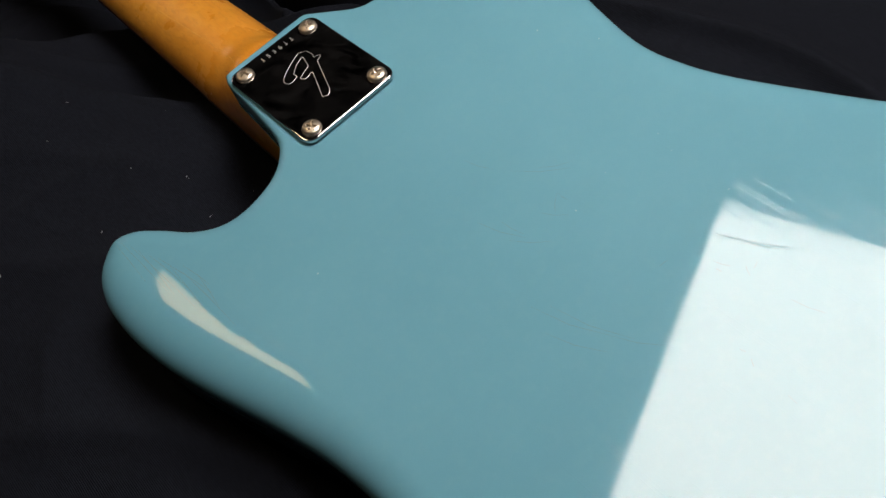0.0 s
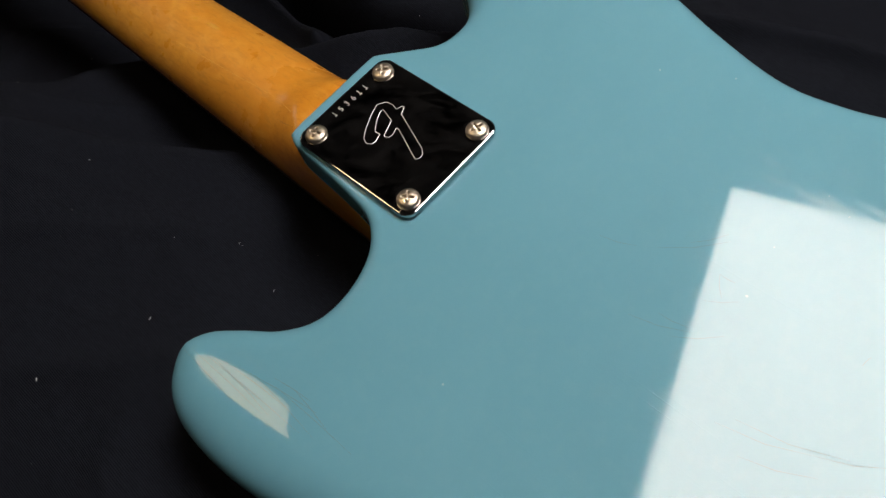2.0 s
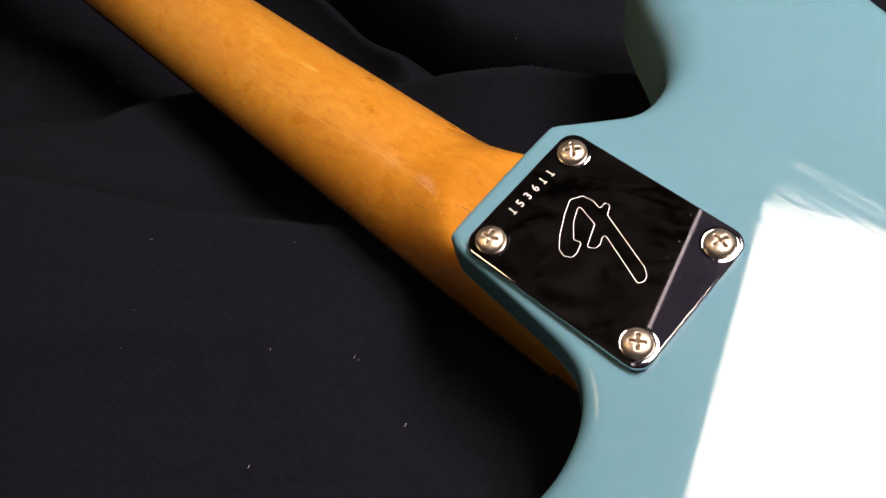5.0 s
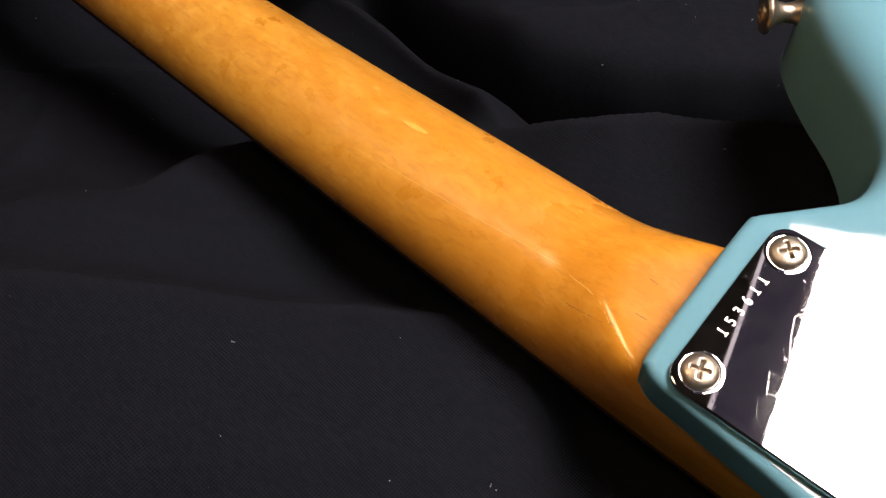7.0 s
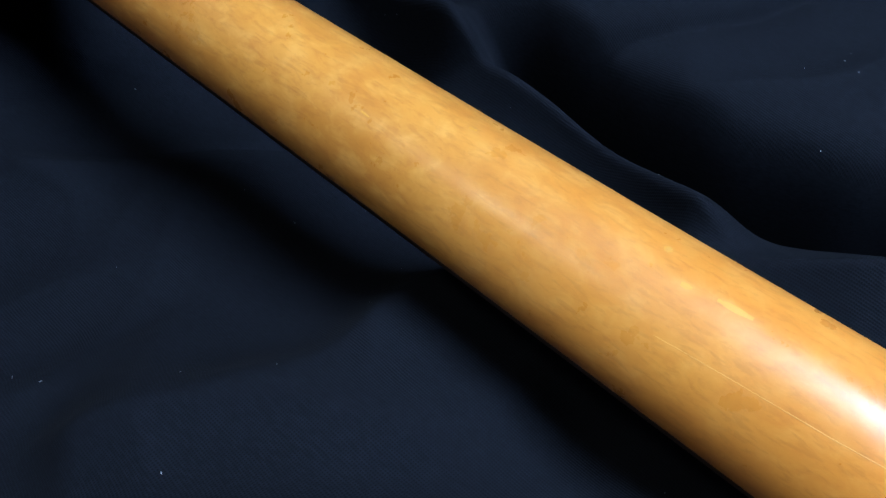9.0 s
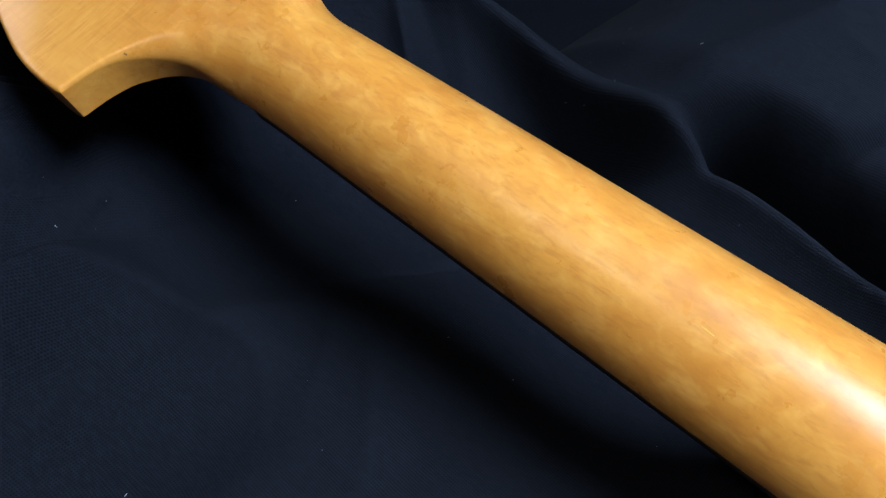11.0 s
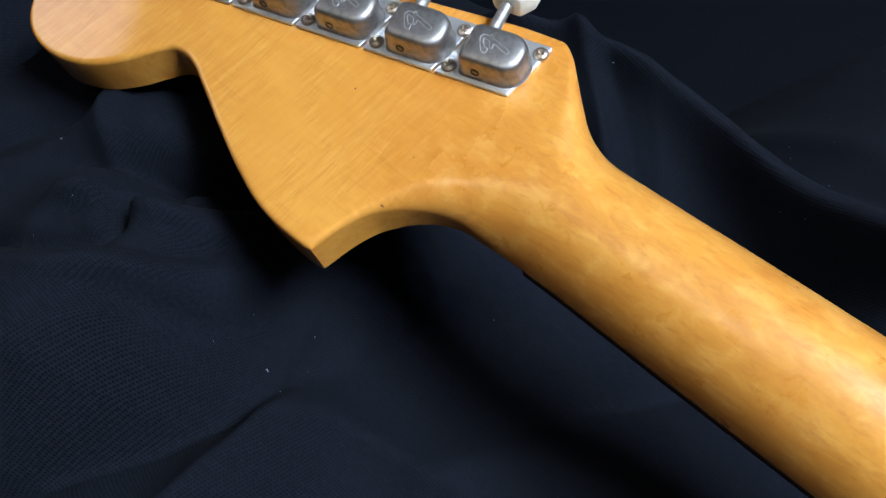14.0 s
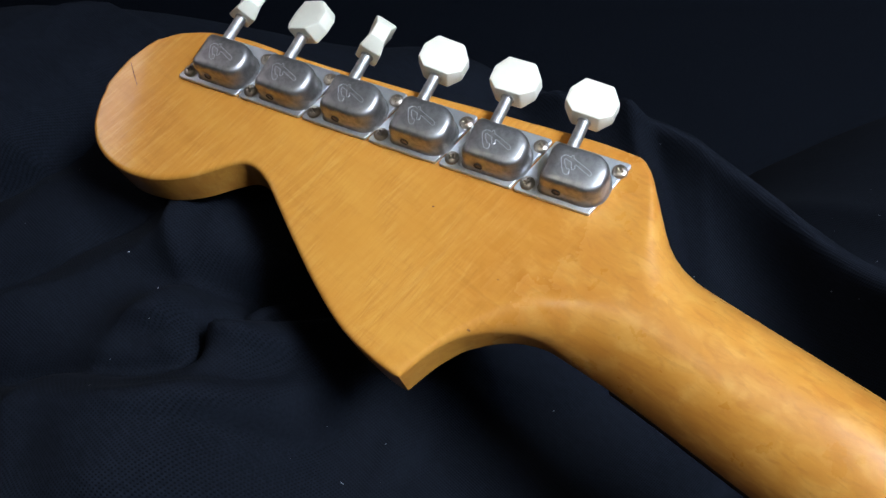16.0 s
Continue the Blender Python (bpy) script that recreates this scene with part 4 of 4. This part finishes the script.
def cloth_bm():
    xs = np.concatenate([np.linspace(-0.95, -0.27, 44, endpoint=False), np.arange(-0.27, 0.25, 0.002), np.linspace(0.25, 1.05, 50)])
    ys = np.concatenate([np.linspace(-0.95, -0.26, 42, endpoint=False), np.arange(-0.26, 0.0, 0.004), np.arange(0.0, 0.70, 0.002), np.linspace(0.70, 1.86, 64)])
    X, Y = np.meshgrid(xs, ys)
    Z = cloth_height(X, Y)
    Z = Z + np.array([[ripple(float(a), float(b)) for a in xs] for b in ys]) - 0.002
    # nothing of the drape rises into the guitar lying on it
    out = spline(BODY, 3)[:, :2] / 1000.0
    near = np.min((X.ravel()[:, None] - out[None, :, 0]) ** 2 + (Y.ravel()[:, None] - out[None, :, 1]) ** 2, axis=1).reshape(X.shape) ** 0.5
    inside = np.zeros(X.shape, bool)
    for (ax, ay), (bx, by) in zip(out, np.roll(out, -1, 0)):
        hit = ((ay > Y) != (by > Y)) & (X < (bx - ax) * (Y - ay) / (by - ay + 1e-12) + ax)
        inside ^= hit
    room = np.where(inside, 0.0, np.maximum(near - 0.004, 0.0))
    Z = np.minimum(Z, ZF - 0.0004 + room * 0.9)
    bed = np.where(inside & (Y < 0.0), np.maximum(Z, ZF - 0.0008), Z)
    Z = bed
    yl = np.clip(Y * 1000, 0, 595.3)
    lx, rx = edge_at(LEFT, yl) / 1000, edge_at(RIGHT, yl) / 1000
    gap = np.maximum(np.maximum(lx - X, X - rx), 0) + np.maximum(Y - 0.5955, 0)
    low = np.where(Y > 0.405, 0.0098, 0.0012)
    Z = np.where(Y > 0, np.minimum(Z, low + gap * 1.0), Z)
    Z = np.maximum(Z, -0.74)
    bm = bmesh.new()
    v = [[bm.verts.new((X[i, j], Y[i, j], Z[i, j])) for j in range(len(xs))] for i in range(len(ys))]
    for i in range(len(ys) - 1):
        for j in range(len(xs) - 1):
            bm.faces.new((v[i][j], v[i][j + 1], v[i + 1][j + 1], v[i + 1][j]))
    return bm, (xs, ys, Z)


cloth_mesh, CLOTH_GRID = cloth_bm()
for f in cloth_mesh.faces:
    f.smooth = True
cloth_data = bpy.data.meshes.new("draped_cloth")
cloth_mesh.to_mesh(cloth_data)
cloth_mesh.free()
cloth_data.materials.append(CLOTH)
cloth = tagged(new("draped_cloth", cloth_data), "black woven cloth draped in loose folds under the guitar", "cloth")

# bits of lint caught in the weave
lint = bmesh.new()
gx, gy, gz = CLOTH_GRID
for k in range(170):
    x, y = random.uniform(-0.24, 0.22), random.uniform(0.02, 0.66)
    i, j = int(np.searchsorted(gy, y)), int(np.searchsorted(gx, x))
    size = random.choice((0.00018, 0.00022, 0.0003, 0.0004))
    long = size * random.choice((1, 1, 1.5, 3.5))
    m = Matrix.Translation((gx[j], gy[i], gz[i, j] + size * 0.5)) @ Matrix.Rotation(random.uniform(0, 6.3), 4, "Z") @ Matrix.Diagonal((long, size * 0.6, size * 0.6, 1))
    bmesh.ops.create_icosphere(lint, subdivisions=1, radius=0.7, matrix=m)
tagged(make("lint", lint, LINT, 0), "pale bits of lint caught on the black cloth", "lint", "", "stuff")

# ---- room round it ----
X0, X1, Y0, Y1, Z0, Z1 = -1.5, 1.6, -1.6, 1.9, -0.75, 1.55


def wall(name, dims, mat=ROOM_DARK):
    return tagged(make(name, box_bm(*dims), mat, 0), "", "", "", "structure")


wall("floor", (X0, X1, Y0, Y1, Z0 - 0.1, Z0 - 0.002))
wall("ceiling", (X0, X1, Y0, Y1, Z1, Z1 + 0.1))
wall("wall_west", (X0 - 0.1, X0, Y0, Y1, Z0, Z1))
wall("wall_east", (X1, X1 + 0.1, Y0, Y1, Z0, Z1))
wall("wall_south", (X0, X1, Y0 - 0.1, Y0, Z0, Z1))
wall("wall_north", (X0, X1, Y1, Y1 + 0.1, Z0, Z1))

# small tilted panel behind the table's far end, added for a rosy headstock sheen
small = new("rosy_glow_panel")
tagged(small, "small tilted glowing panel, added for the rosy reflection in the headstock tip", "lamp")
small.matrix_basis = pose(-0.058, 1.0, 0.412, 0, 41, 0)
part("diffuser", box_bm(-0.14, 0.14, 0, 0.01, -0.09, 0.09, 0.002), SMALL_GLOW, small, "rosy glowing face", 0)
part("housing", box_bm(-0.145, 0.145, 0.011, 0.035, -0.095, 0.095, 0.003), LAMP_TRIM, small, "", 0)
part("stem", lathe_bm([(0, 0.0), (0.008, 0.0), (0.008, Z1 - 0.412), (0, Z1 - 0.412)], 16, pose(0, 0.045, 0, 0, -41, 0)), LAMP_TRIM, small, "", 40.0)

# lamp over the table: a lit diffuser in a flat trim
lamp = new("panel_lamp")
tagged(lamp, "large flat panel lamp with lit white diffuser", "lamp")
turn = radians(LAMP_TURN)
lamp.matrix_basis = Matrix.Translation(LAMP_CORNER) @ Matrix.Rotation(turn, 4, "Z")
part("diffuser", box_bm(-LAMP_L, 0, -LAMP_W, 0, 0, 0.01), DIFFUSER, lamp, "lit white diffuser", 0)
# trim and edge glow although only the diffuser is a light
part("trim", box_bm(-LAMP_L - 0.1, 0.1, 0.002, 0.085, -0.002, 0.03), LAMP_RIM, lamp, "", 0)
part("edge", box_bm(-LAMP_L - 0.1, 0.1, 0.087, 0.092, -0.006, 0.03), LAMP_EDGE, lamp, "", 0)
part("housing", box_bm(-LAMP_L - 0.1, 0.1, -LAMP_W - 0.08, 0.092, 0.032, 0.06), LAMP_TRIM, lamp, "", 0)
part("stem", box_bm(-LAMP_L / 2 - 0.02, -LAMP_L / 2 + 0.02, -LAMP_W / 2 - 0.02, -LAMP_W / 2 + 0.02, 0.06, Z1 - LAMP_CORNER[2]), LAMP_TRIM, lamp, "", 0)

# long warm strip lamp beside it, tipped towards the body
# unseen; its form is guessed from the warm glint on the short horn
strip = new("strip_lamp")
tagged(strip, "long narrow strip lamp with warm lit tube cover", "lamp")
# aimed at the short horn for its glint, nearly edge-on to neck and cloth
strip.matrix_basis = Matrix.Translation((-0.165, 0.49, 0.91)) @ Matrix.Rotation(math.atan2(0.46, 0.89), 4, "Z") @ Matrix.Rotation(radians(-86), 4, "X")
part("tube_cover", box_bm(-0.066, 0.066, -0.225, 0.225, 0, 0.006, 0.002), STRIP_GLOW, strip, "warm lit cover", 0)
part("housing", box_bm(-0.08, 0.08, -0.245, 0.245, 0.007, 0.05, 0.004), LAMP_TRIM, strip, "", 0)
part("stem", box_bm(-0.01, 0.01, -0.66, -0.244, 0.02, 0.04), LAMP_TRIM, strip, "", 0)
